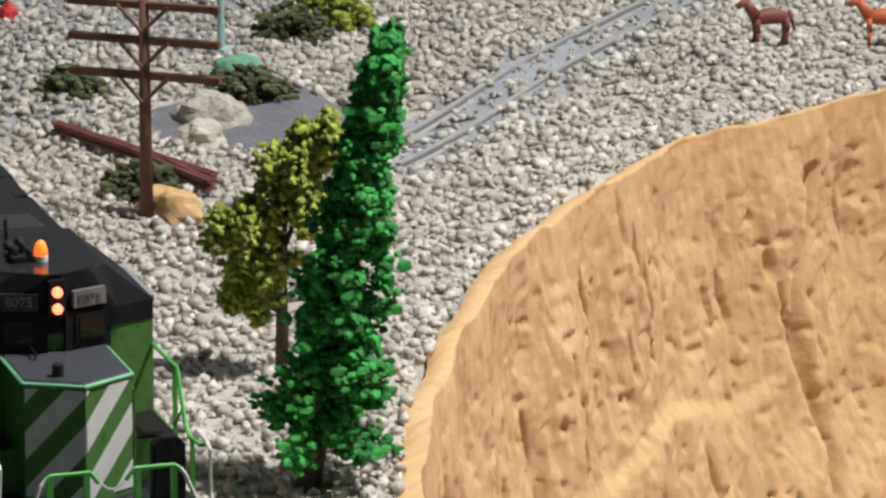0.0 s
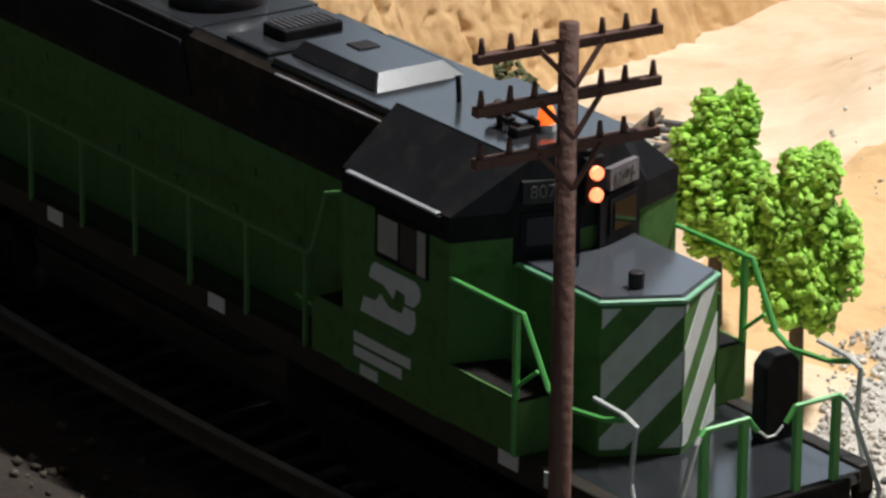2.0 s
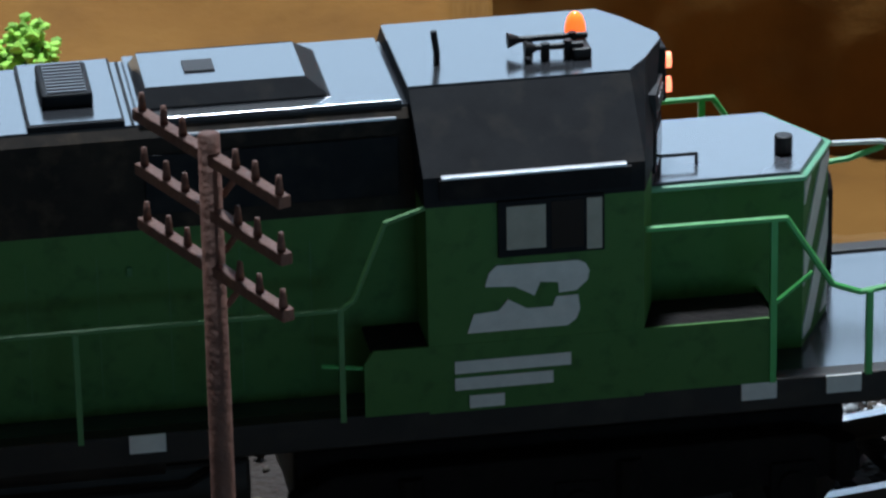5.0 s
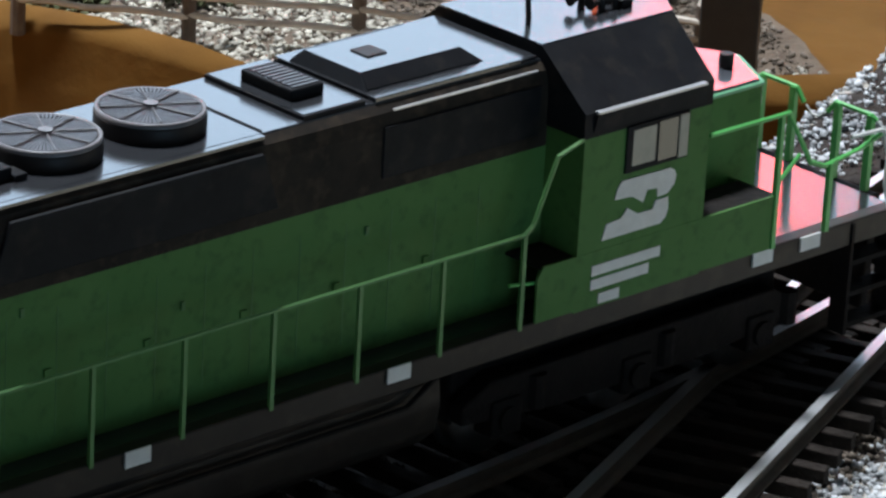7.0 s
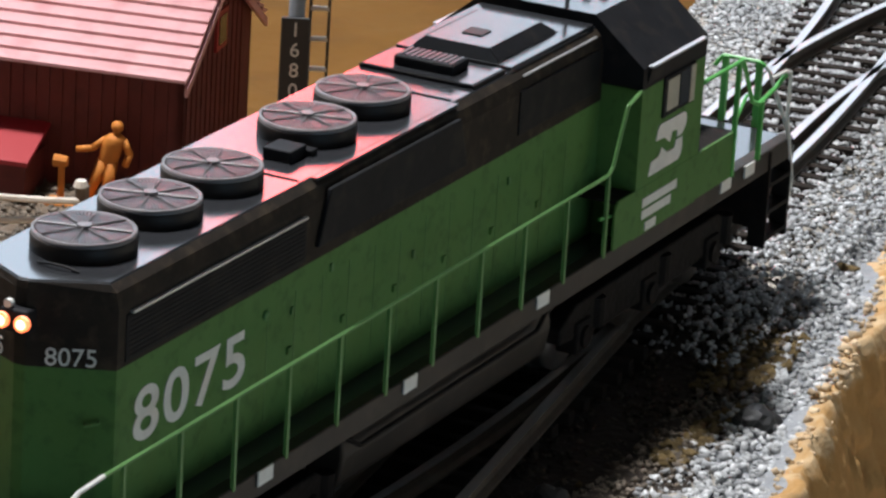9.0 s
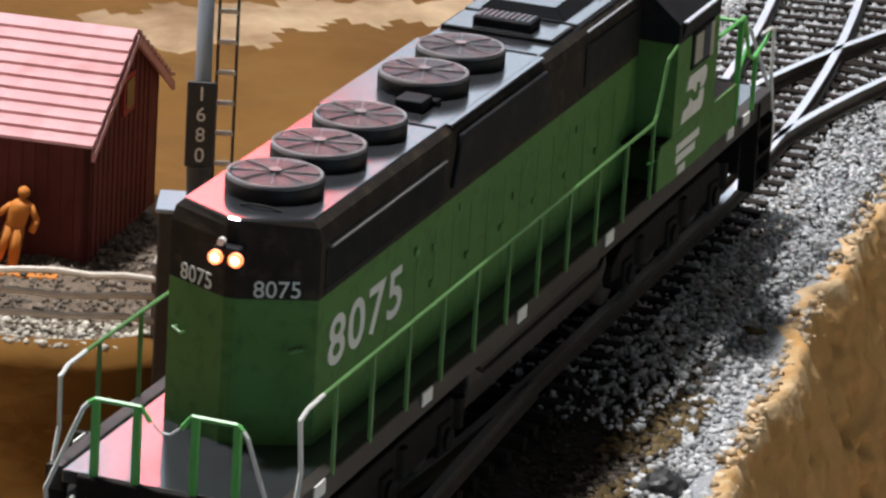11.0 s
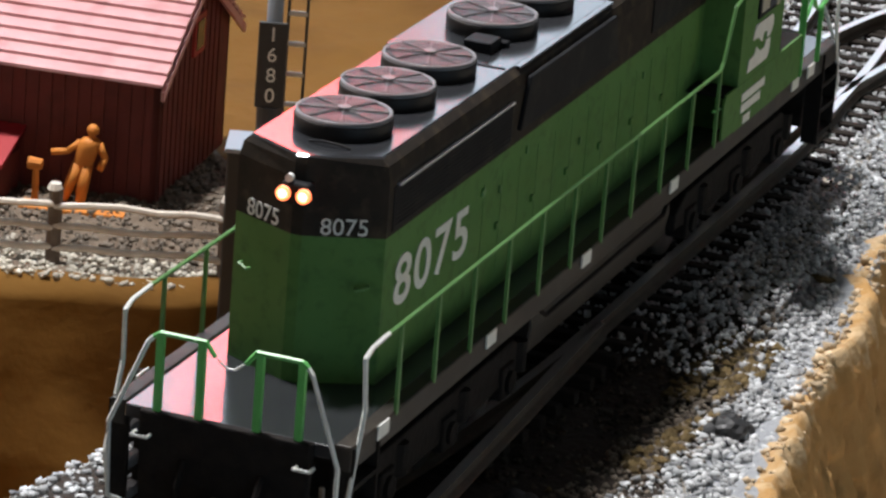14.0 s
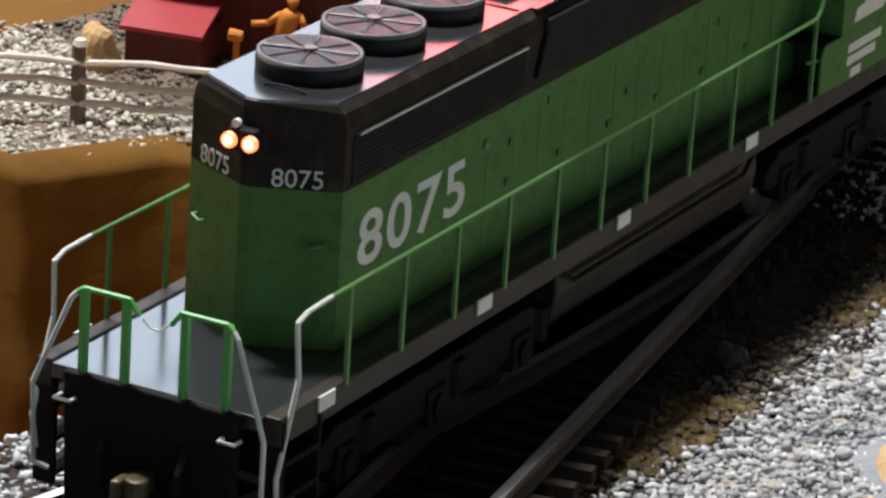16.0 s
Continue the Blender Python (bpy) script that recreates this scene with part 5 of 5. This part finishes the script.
def foliage(name, pts, size, mat, parent, label="", seed=0):
    rnd = np.random.default_rng(seed)
    shp = [clump_shape(seed + k) for k in range(4)]
    vs, fs, base = [], [], 0
    for q in pts:
        v, f = shp[rnd.integers(0, 4)]
        s = size * rnd.uniform(0.5, 1.4) * np.array([rnd.uniform(.7, 1.3), rnd.uniform(.7, 1.3), rnd.uniform(.5, 1.0)])
        vs += (v * s + q).tolist()
        fs += (f + base).tolist()
        base += len(v)
    ob = new(name, raw_mesh(name, vs, fs, [mat], None, False))
    ob.parent = parent
    if label:
        ob["label"] = label
    return ob


def conifer(x, y, base, h, r, mat, label, seed, skirt=0.13, lean=(0, 0), size=1.5, count=2600):
    rnd = np.random.default_rng(seed)
    t = thing("conifer_tree", label, "tree")
    part("trunk", cyl((0, 0, -3), (lean[0], lean[1], h * 0.9), h * 0.028, h * 0.006, n=10), BARK, t, "", True)
    limbs = bmesh.new()
    pts = []
    tiers = 26
    for k in range(tiers):
        f = skirt + (1 - skirt) * k / tiers
        rad = r * (1 - f) ** 0.72 * rnd.uniform(0.75, 1.1) + 0.6
        z0 = h * f
        cx, cy = lean[0] * f, lean[1] * f
        for b in range(7):
            a = rnd.uniform(0, 6.283)
            q = rad * rnd.uniform(0.75, 1.05)
            cyl((cx, cy, z0), (cx + q * math.cos(a), cy + q * math.sin(a), z0 - q * 0.18), 0.35, 0.15, n=4, bm=limbs)
            m = int(count / tiers / 7)
            for _ in range(m):
                s = rnd.uniform(0.2, 1.0)
                pts.append((cx + q * s * math.cos(a) + rnd.normal(0, 1.1), cy + q * s * math.sin(a) + rnd.normal(0, 1.1), z0 - q * s * 0.18 + rnd.normal(0, 1.2)))
    part("limbs", limbs, BARK, t)
    foliage("crown", pts, size, mat, t, "", seed)
    t.matrix_world = pose(x * MM, y * MM, base * MM)
    return t


def leafy_tree(x, y, base, h, blobs, mat, label, seed, size=1.8, per=420, trunk=1.6):
    rnd = np.random.default_rng(seed)
    t = thing("leafy_tree", label, "tree")
    part("trunk", cyl((0, 0, -3), (0, 0, h * 0.62), trunk * 1.3, trunk * 0.7, n=10), BARK, t, "", True)
    limbs, pts = bmesh.new(), []
    for bx, by, bz, br in blobs:
        cyl((0, 0, min(bz, h * .6) - 4), (bx, by, bz), trunk * 0.5, 0.3, n=6, bm=limbs)
        for _ in range(per):
            v = rnd.normal(0, 1, 3)
            v /= np.linalg.norm(v)
            q = br * rnd.uniform(0.45, 1.05) * (1 + 0.25 * math.sin(5 * v[0] + 3 * v[1] + seed))
            pts.append((bx + v[0] * q, by + v[1] * q, bz + v[2] * q * 0.85))
    part("limbs", limbs, BARK, t)
    foliage("crown", pts, size, mat, t, "", seed)
    t.matrix_world = pose(x * MM, y * MM, base * MM)
    return t


def shrub(x, y, rx, ry, rz, mat, label, seed, n=320, size=1.3):
    rnd = np.random.default_rng(seed)
    z = float(ground_z([x], [y])[0])
    t = thing("shrub", label, "bush")
    pts = []
    for _ in range(n):
        v = rnd.normal(0, 1, 3)
        v /= np.linalg.norm(v)
        q = rnd.uniform(0.3, 1.05)
        pts.append((v[0] * rx * q, v[1] * ry * q, abs(v[2]) * rz * q))
    stems = bmesh.new()
    for k in range(5):
        a = 6.283 * k / 5
        cyl((0, 0, -2), (rx * .5 * math.cos(a), ry * .5 * math.sin(a), rz * .6), .4, .2, n=5, bm=stems)
    part("stems", stems, BARK, t)
    foliage("leaves", pts, size, mat, t, "", seed)
    t.matrix_world = pose(x * MM, y * MM, z * MM)
    return t


GZ = lambda x, y: float(ground_z([x], [y])[0])
weeds()

conifer(-460, 303, GZ(-460, 303), 93, 14.5, LEAF, "bright green flocked conifer beside the cliff rim", 5, lean=(14, 10), size=1.05, count=8200)
leafy_tree(-505, 366, GZ(-505, 366), 50, [(-3, -2, 24, 8), (-6, -5, 32, 8), (4, 2, 38, 8), (2, 1, 46, 7), (8, 5, 52, 6), (-5, -3, 17, 6)], OLIVE, "olive yellow tree behind the conifer", 7, size=1.1, per=600, trunk=1.3)
utility_pole(-600, 455, GZ(-600, 455), 56.5, -78, "brown wooden telegraph pole with three crossarms on the gravel terrace", span=19.4, insulators=False, r=1.5)
utility_pole(-145, -105, GZ(-145, -105), 116 - GZ(-145, -105), -32, "dark red wooden telegraph pole with insulators beside the track", span=9.4, r=1.1, gap=4.6, thick=.5)
utility_pole(73, -139, GZ(73, -139), 103 - GZ(73, -139), 28, "dark red wooden telegraph pole with pale insulators beside the track", span=10.4, r=1.0, gap=4.3, thick=.5)

leafy_tree(-373, 490, GZ(-373, 490), 56, [(0, 0, 42, 10), (5, -2, 33, 11), (-6, 3, 31, 10), (1, 4, 50, 8), (2, 0, 24, 8)], LIME, "light green model tree on pale sand", 31, size=1.2, per=1100, trunk=1.7)
leafy_tree(-340, 459, GZ(-340, 459), 60, [(0, 0, 48, 9), (5, 2, 38, 11), (-6, -2, 38, 10), (2, 2, 56, 7), (3, -3, 29, 9)], LIME, "light green model tree beside the canyon track", 37, size=1.2, per=1100, trunk=1.7)
for k, (x, y, a, b, c, m, lab) in enumerate((
        (-501, 640, 14, 9, 10, BUSH, "dry olive bush at the foot of the cliff"), (-500, 712, 16, 12, 20, BUSH, "tall dark dry bush at the foot of the cliff"),
        (-500, 566, 10, 8, 7, BUSH, "brown green bush at the foot of the cliff"),
        (-685, 656, 13, 12, 10, BUSH, "dark green bush on the gravel terrace"), (-654, 586, 13, 10, 8, BUSH, "dark bush on the gravel terrace"),
        (-614, 474, 11, 9, 9, BUSH, "low bush at the foot of the pole"), (-692, 556, 9, 8, 7, BUSH, "small olive bush on the terrace"),
        (-693, 690, 14, 10, 16, OLIVE, "yellow brown bush on the terrace"), (-7, 550, 7, 7, 17, LIME, "bright green shrub beyond the white roof"),
        (47, 550, 9, 8, 15, LIME, "bright green shrub beyond the white roof"), (352, 470, 12, 9, 9, BUSH, "brown dry bush at the farmyard edge"),
        (318, 476, 12, 9, 7, BUSH, "brown dry bush at the farmyard edge"))):
    shrub(x, y, a, b, c, m, lab, 60 + k)


# ---- terrace things ----
def boulder(x, y, sx, sy, sz, mat, label, seed):
    bm = bmesh.new()
    bmesh.ops.create_icosphere(bm, subdivisions=3, radius=1)
    for v in bm.verts:
        n = noise.noise(v.co * 1.7 + Vector((seed, 0, 0)))
        v.co = Vector((v.co.x * sx, v.co.y * sy, v.co.z * sz)) * (1 + 0.35 * n)
    ob = new("boulder", from_bm("boulder", bm, mat))
    ob.matrix_world = pose(x * MM, y * MM, (GZ(x, y) + sz * 0.3) * MM)
    tagged(ob, label, "rock")


boulder(-598, 462, 9, 6, 6, TAN, "brown boulder beside the telegraph pole", 2.0)
boulder(-668, 600, 9, 6, 5, material("pale_green_rock", (0.12, 0.30, 0.19), 0.9, second=(0.2, 0.4, 0.28), scale=200), "green mossy mound on the terrace", 3.0)
boulder(-650, 560, 10, 8, 6, GRAVEL, "grey rock on the terrace", 5.0)
boulder(-640, 540, 7, 6, 5, PALESTONE, "pale rock on the terrace", 6.0)
boulder(412, 128, 3.5, 3, 2.5, DARKGREY, "small black lump beside the rail", 8.0)
boulder(368, 106, 3.2, 3, 2.4, DARKGREY, "small black lump beside the rail", 9.0)


def girder(x0, y0, x1, y1, label):
    t = thing("steel_girder", label, "girder")
    ln = math.hypot(x1 - x0, y1 - y0)
    part("web", box(0, ln, -.4, .4, 0, 2.6), RUST, t)
    for z in (0, 2.1):
        part("flange", box(0, ln, -1.3, 1.3, z, z + .5), RUST, t)
    t.matrix_world = pose(x0 * MM, y0 * MM, (max(GZ(x0, y0), GZ(x1, y1)) + 2.0) * MM, 0, 0, math.degrees(math.atan2(y1 - y0, x1 - x0)))


girder(-672, 519, -605, 493, "dark red steel girder lying on gravel")
girder(-650, 512, -602, 487, "dark red steel girder lying on gravel")


def signal_mast(x, y, h, label):
    t = thing("signal_mast", label, "mast")
    z = GZ(x, y)
    part("mast", cyl((0, 0, -2), (0, 0, h), 1.2, .9, n=10), TEAL, t)
    part("foot", box(-3, 3, -3, 3, -1, 2.5, .4), TEAL, t)
    t.matrix_world = pose(x * MM, y * MM, z * MM)


signal_mast(-690, 626, 34, "pale teal metal mast on the terrace")


def horse(x, y, turn, mat, label):
    """A standing horse: barrel, neck, head, four legs and tail, all one body of parts."""
    t = thing("toy_horse", label, "horse")
    b = bmesh.new()
    res = bmesh.ops.create_icosphere(b, subdivisions=3, radius=1)
    for v in res["verts"]:
        v.co = Vector((v.co.x * 6.2, v.co.y * 2.1, v.co.z * 2.4 + 8.2 + 0.3 * math.cos(v.co.x * 3)))
    part("body", b, mat, t, "", True)
    n = bmesh.new()
    cyl((4.6, 0, 8.8), (7.6, 0, 13.0), 1.9, 1.2, n=12, bm=n)
    cyl((7.0, 0, 13.4), (10.2, 0, 11.6), 1.35, .8, n=12, bm=n)
    for s in (-1, 1):
        cyl((7.2, s * .6, 13.8), (7.0, s * .8, 15.4), .4, .1, n=6, bm=n)
    part("head", n, mat, t, "", True)
    for xx, s in ((4.3, 1), (4.3, -1), (-4.6, 1), (-4.6, -1)):
        q = bmesh.new()
        cyl((xx, s * 1.1, 8), (xx - .3, s * 1.2, 4), 1.05, .65, n=10, bm=q)
        cyl((xx - .3, s * 1.2, 4.1), (xx, s * 1.2, 0), .6, .55, n=10, bm=q)
        part("leg", q, mat, t, "", True)
    part("tail", cyl((-6.0, 0, 9.6), (-7.6, 0, 4.0), .75, .4, n=8), mat, t, "", True)
    t.matrix_world = pose(x * MM, y * MM, (GZ(x, y) + 1.0) * MM, 0, 0, turn)


horse(-560, 712, 228, HORSE, "dark chestnut toy horse standing on gravel")
horse(-534, 733, 205, ORANGEHORSE, "orange red toy horse standing on gravel")
boulder(-771, 636, 3, 3, 4, material("red_toy_paint", (0.55, 0.03, 0.03), 0.5), "small red lump far back on the terrace", 4.0)


# ---- canyon middle: brown block, street lamps, white roofed shed ----
def brown_outcrop():
    """Brown plaster ground of the mid canyon, rising from the gravel, with a streaked cream rock bed."""
    xs, ys = np.arange(-304, -40, 1.7), np.arange(400, 720, 1.9)
    gx, gy = np.meshgrid(xs, ys, indexing="ij")
    left = outcrop_x(gy)
    gx = left + (gx + 304) * (-40 - left) / 264
    base = ground_z(gx, gy).reshape(gx.shape)
    z = base + 1.0 + 9.0 * smooth(0, 7, gx - left) * smooth(455, 490, gy)
    mask = np.zeros(gx.shape)
    for i in range(len(xs)):
        for j, y in enumerate(ys):
            x = float(gx[i, j])
            q = Vector((x * 0.022 - y * 0.006, y * 0.075 + x * 0.02, 0.0))
            a = noise.noise(q) + 0.55 * noise.noise(q * 2.6) + 0.3 * noise.noise(q * 6.0)
            big = noise.noise(Vector((x * 0.018, y * 0.018, 6)))
            rock = max(math.exp(-((x + 214) / 36) ** 2), float(smooth(556, 580, y + 0.1 * x)) if x > -225 else 0.0) if x > -262 else 0.0
            here = rock + 0.45 * big + 0.45 * a
            z[i, j] += (abs(a) * 5.0 + 2.0 * noise.noise(q * 9)) * min(1.0, max(0.15, here)) + 1.2 * big
            mask[i, j] = min(0.62, max(0.0, 0.42 + 0.9 * (here - 0.66)))
    z[:, 0] -= 12
    z[0, :] = base[0, :] - 6
    z[-1, :] -= 10
    vs = np.stack([gx, gy, z], -1).reshape(-1, 3)
    i = np.arange(len(vs)).reshape(gx.shape)
    fs = np.stack([i[:-1, :-1], i[1:, :-1], i[1:, 1:], i[:-1, 1:]], -1).reshape(-1, 4)
    me = raw_mesh("brown_outcrop", vs.tolist(), fs.tolist(), [CREAMROCK])
    me.attributes.new("rock", "FLOAT", "POINT").data.foreach_set("value", mask.ravel())
    tagged(new("brown_outcrop", me), "brown earth ground with streaked cream rock", "outcrop", kind="structure")


brown_outcrop()


def street_lamp(x, y, h, label, post_mat, cap=True):
    t = thing("street_lamp", label, "lamp")
    z = GZ(x, y)
    part("post", cyl((0, 0, -2), (0, 0, h * 0.62), 2.6, 1.7, n=14), post_mat, t, "", True)
    part("collar", cyl((0, 0, h * 0.6), (0, 0, h * 0.66), 2.4, 4.2, n=14), post_mat, t, "", True)
    part("globe", cyl((0, 0, h * 0.66), (0, 0, h), 4.6, 5.4, n=18, bevel=.8), WHITEROOF, t, "frosted white lamp globe", True)
    t.matrix_world = pose(x * MM, y * MM, z * MM)


street_lamp(-152, 463, 60, "dark street lamp with a frosted white globe", DARKGREY)


def white_shed():
    t = thing("white_shed", "low shed with a white corrugated metal roof", "shed")
    z = -152
    part("wall", box(-95, 120, 440, 480, z - 6, -135), FENCE, t, "pale shed wall")
    for k in range(11):
        y0 = 437 + k * 4.3
        z0 = -134 + k * 0.45
        part("roof_course", prism([(-98, y0, z0), (-98, y0 + 3.4, z0 + 0.8), (-98, y0 + 3.4, z0 + 1.6), (-98, y0, z0 + 1.4)], (221, 0, 0)), WHITEROOF, t, "white corrugated roof course")
    bm = bmesh.new()
    prism([(-97, 432, -135.2), (-97, 484, -130.0), (-97, 484, -130.8), (-97, 432, -136.0)], (219, 0, 0), bm=bm)
    part("under_roof", bm, DARKGREY, t)
    part("ridge_board", box(-98, 123, 484.6, 486.4, -131, -127.6), DARKGREY, t)
    part("ridge_cap", box(-98, 123, 484.4, 487, -127.6, -126.6), WHITEROOF, t)
    t.matrix_world = pose(-98 * MM, 487 * MM, 0, 0, 0, -5) @ pose(98 * MM, -484 * MM, 0)


white_shed()
slab("plaster_pillar", 1, 23, 555, 567, -160, -138, PALETAN, "pale plaster pillar behind the shed", "pillar")


# ---- farmyard ----
def red_barn():
    t = thing("red_barn", "dark red board barn with a tin roof tinted pink for red light", "barn")
    L, W, H = 47.0, 49.7, 31.5
    part("front_wall", box(-L, 0, 0, 1.6, 0, H), REDWALL, t, "dark red board wall")
    part("back_wall", box(-L, 0, W - 1.6, W, 0, H), REDWALL, t)
    for x in (-L, -1.6):
        part("gable_wall", prism([(x, 0, 0), (x, W, 0), (x, W, H), (x, W / 2, H + 15), (x, 0, H)], (1.6, 0, 0)), REDWALL, t, "dark red gable wall")
    for k in range(15):
        part("batten", box(-L + 1 + k * 3.0, -L + 1.5 + k * 3.0, -.35, 0, 0.5, H - 1), REDWALL, t)
    for k in range(12):
        y = 2 + k * 3.6
        top = H + 15 * (1 - abs(y - W / 2) / (W / 2)) - 1
        part("batten", box(0, .3, y - .3, y + .3, .5, top), REDWALL, t)
    w = part("window", box(0, .7, W / 2 - 4, W / 2 + 4, H - 3.5, H + 5.5), REDTRIM, t, "small red gable window")
    part("pane", box(.7, .9, W / 2 - 2.6, W / 2 + 2.6, H - 2.2, H + 4.2), GLASS, w)
    for s in (0, 1):
        for k in range(10):
            a, b = k / 10, (k + 1) / 10
            def P(f, lift):
                y = -5 + f * (W / 2 + 5)
                z = H - 4.6 + f * 18.6 + lift
                return (y if not s else W - y, z)
            (y0, z0), (y1, z1) = P(a - .02, 1.9), P(b, 1.0)
            part("roof_sheet", prism([(-L - 4, y0, z0), (-L - 4, y1, z1), (-L - 4, y1, z1 + .7), (-L - 4, y0, z0 + .7)], (L + 6, 0, 0)), REDLITROOF, t, "tin roof course tinted pink for red light")
        (y0, z0), (y1, z1) = P(0, .4), P(1, .4)
        part("rafter_board", prism([(1.6, y0, z0), (1.6, y1, z1), (1.6, y1, z1 - 2), (1.6, y0, z0 - 2)], (.8, 0, 0)), REDLITROOF, t)
    part("lean_to_roof", prism([(-49, 0, 13.0), (-49, -15, 8.0), (-49, -15, 9.0), (-49, 0, 14.0)], (19, 0, 0)), REDTRIM, t, "red lean-to roof")
    part("lean_to_wall", box(-48, -31, -13.5, 0, 0, 8.6), REDWALL, t)
    t.matrix_world = pose(438.6 * MM, 443.5 * MM, (GZ(440, 446) - 1) * MM, 0, 0, -37.8)


red_barn()


def farm_figure(x, y, turn):
    """Plain orange painted figurine, one mesh."""
    bm = bmesh.new()
    cyl((-4.2, 0, 0), (-1.0, 0, 8.8), 1.0, 1.5, n=12, bm=bm)
    cyl((-0.2, -.8, 0), (0.6, 0, 8.8), 1.1, 1.6, n=12, bm=bm)
    loft([[(x0 + r * math.cos(a), 0.75 * r * math.sin(a), z) for a in np.linspace(0, 6.283, 14, endpoint=False)]
          for x0, r, z in ((-.2, 1.9, 8.0), (0.1, 2.2, 9.4), (0.8, 2.5, 12.6), (1.2, 2.5, 14.0), (1.3, 1.5, 14.9))], bm=bm)
    cyl((1.3, 0, 14.4), (1.5, 0, 15.8), .7, .7, n=10, bm=bm)
    res = bmesh.ops.create_icosphere(bm, subdivisions=2, radius=1.4)
    bmesh.ops.translate(bm, vec=(1.7, 0, 16.7), verts=res["verts"])
    wire([(-0.9, 0, 13.8), (-3.4, -.6, 11.6), (-7.0, -.4, 11.0)], .75, n=8, bm=bm)
    wire([(3.2, 0, 13.8), (4.6, 0, 10.6), (3.6, 0, 7.9)], .8, n=8, bm=bm)
    ob = new("farm_figurine", from_bm("farm_figurine", bm, ORANGE, True))
    ob.matrix_world = pose(x * MM, y * MM, GZ(x, y) * MM, 0, 0, turn)
    tagged(ob, "plain orange painted figurine beside a pump", "figurine")


farm_figure(423.5, 448, -30)
pump = thing("hand_pump", "orange painted hand pump with a spout", "pump")
part("column", cyl((0, 0, -1), (0, 0, 9.5), .8, .7, n=10), ORANGE, pump)
part("head", cyl((-1.8, 0, 9.6), (1.4, 0, 9.4), 1.5, 1.2, n=10, bevel=.3), ORANGE, pump)
part("plinth", box(-3, 20, -3, 3, -1.5, .6, .3), ORANGE, pump)
pump.matrix_world = pose(413.5 * MM, 450 * MM, GZ(413, 450) * MM, 0, 0, -30)


def rail_fence():
    t = thing("rail_fence", "weathered split rail fence with three rails", "fence")
    ends = [(-110, 0), (-73, 0), (-36.5, 0), (0, 0), (36, 0)]
    rnd = random.Random(9)
    xs = [e[0] for e in ends]
    for x in xs:
        p = part("post", cyl((x, 0, -4), (x + rnd.uniform(-.4, .4), 0, 16.5), 1.7, 1.5, n=9), FENCEPOST, t, "dark post")
        part("cap", cyl((x, 0, 16.3), (x, 0, 17.6), 1.7, 1.2, n=9), FENCE, p, "white capped top")
    for a, b in zip(xs, xs[1:]):
        for z in (4.0, 8.6, 13.2):
            pts = [(a + (b - a) * k / 5, -.9, z + rnd.uniform(-.5, .5)) for k in range(6)]
            part("rail", wire(pts, .75, n=7), FENCE, t, "pale weathered rail")
    t.matrix_world = pose(405 * MM, 413 * MM, GZ(405, 413) * MM, 0, 0, -25)
    return t


rail_fence()


def signal():
    x, y = 440.6, 386.5
    z = -82
    t = thing("track_signal", "black block signal with white digits, a ladder and a relay cabinet", "signal")
    part("mast", cyl((0, 0, 0), (0, 0, 120), 1.8, 1.6, n=14), GREYTOP, t, "grey mast", True)
    b = part("number_plate_board", box(-3.0, 3.0, -2.6, -1.6, 44, 62, .3), DARKGREY, t, "black board with white digits")
    rot = Matrix(((1, 0, 0), (0, 0, -1), (0, 1, 0))).to_4x4()
    for k, c in enumerate("1680"):
        lettering("digit", c, 4.2, WHITE, b, Matrix.Translation((0, -2.66, 59.4 - k * 4.3)) @ rot)
    part("lower_case", cyl((0, -.6, 36), (0, -.6, 44), 2.4, 2.6, n=14), DARKGREY, t)
    for s in (0, 3.8):
        part("ladder_stile", box(2.7 + s - .3, 2.7 + s + .3, .2, .9, 28, 120), DARKGREY, t)
    for k in range(14):
        part("rung", box(2.7, 6.5, .1, 1.2, 31 + k * 6.4, 31.8 + k * 6.4), FENCE, t, "pale rung")
    c = part("cabinet", box(-7.6, 4.6, -6, 6, -6, 35, .5), DARKGREY, t, "black relay cabinet")
    part("cabinet_lid", box(-8.1, 5.1, -6.5, 6.5, 35, 36, .2), GREYTOP, c, "pale lid")
    part("stand", box(-24, -22.5, -6, -4.5, -60, -14), DARKGREY, t)
    part("stand_arm", box(-24, -8, -6, -4.5, -15, -13.5), DARKGREY, t)
    for z2 in (-46, -34, -22):
        part("bracket", cyl((-26, -5, z2), (-21, -5, z2), 1.7, n=10), DARKGREY, t)
    part("pier", box(-9, 5, -6.5, 6.5, -80, -6, .5), DARKGREY, t)
    t.matrix_world = pose(x * MM, y * MM, z * MM, 0, 0, -25)


signal()
boulder(386, 462, 5, 4, 8, TAN, "tan stump behind the fence", 13.0)
boulder(470, 330, 5, 4, 9, BARK, "dark stump beyond the track", 14.0)


# ---- motion of the train ----
def motions():
    walk(LOCO, [(t, pose(x * MM, y * MM, 0, 0, 0, a)) for t, x, y, a in LOCO_PATH])


motions()
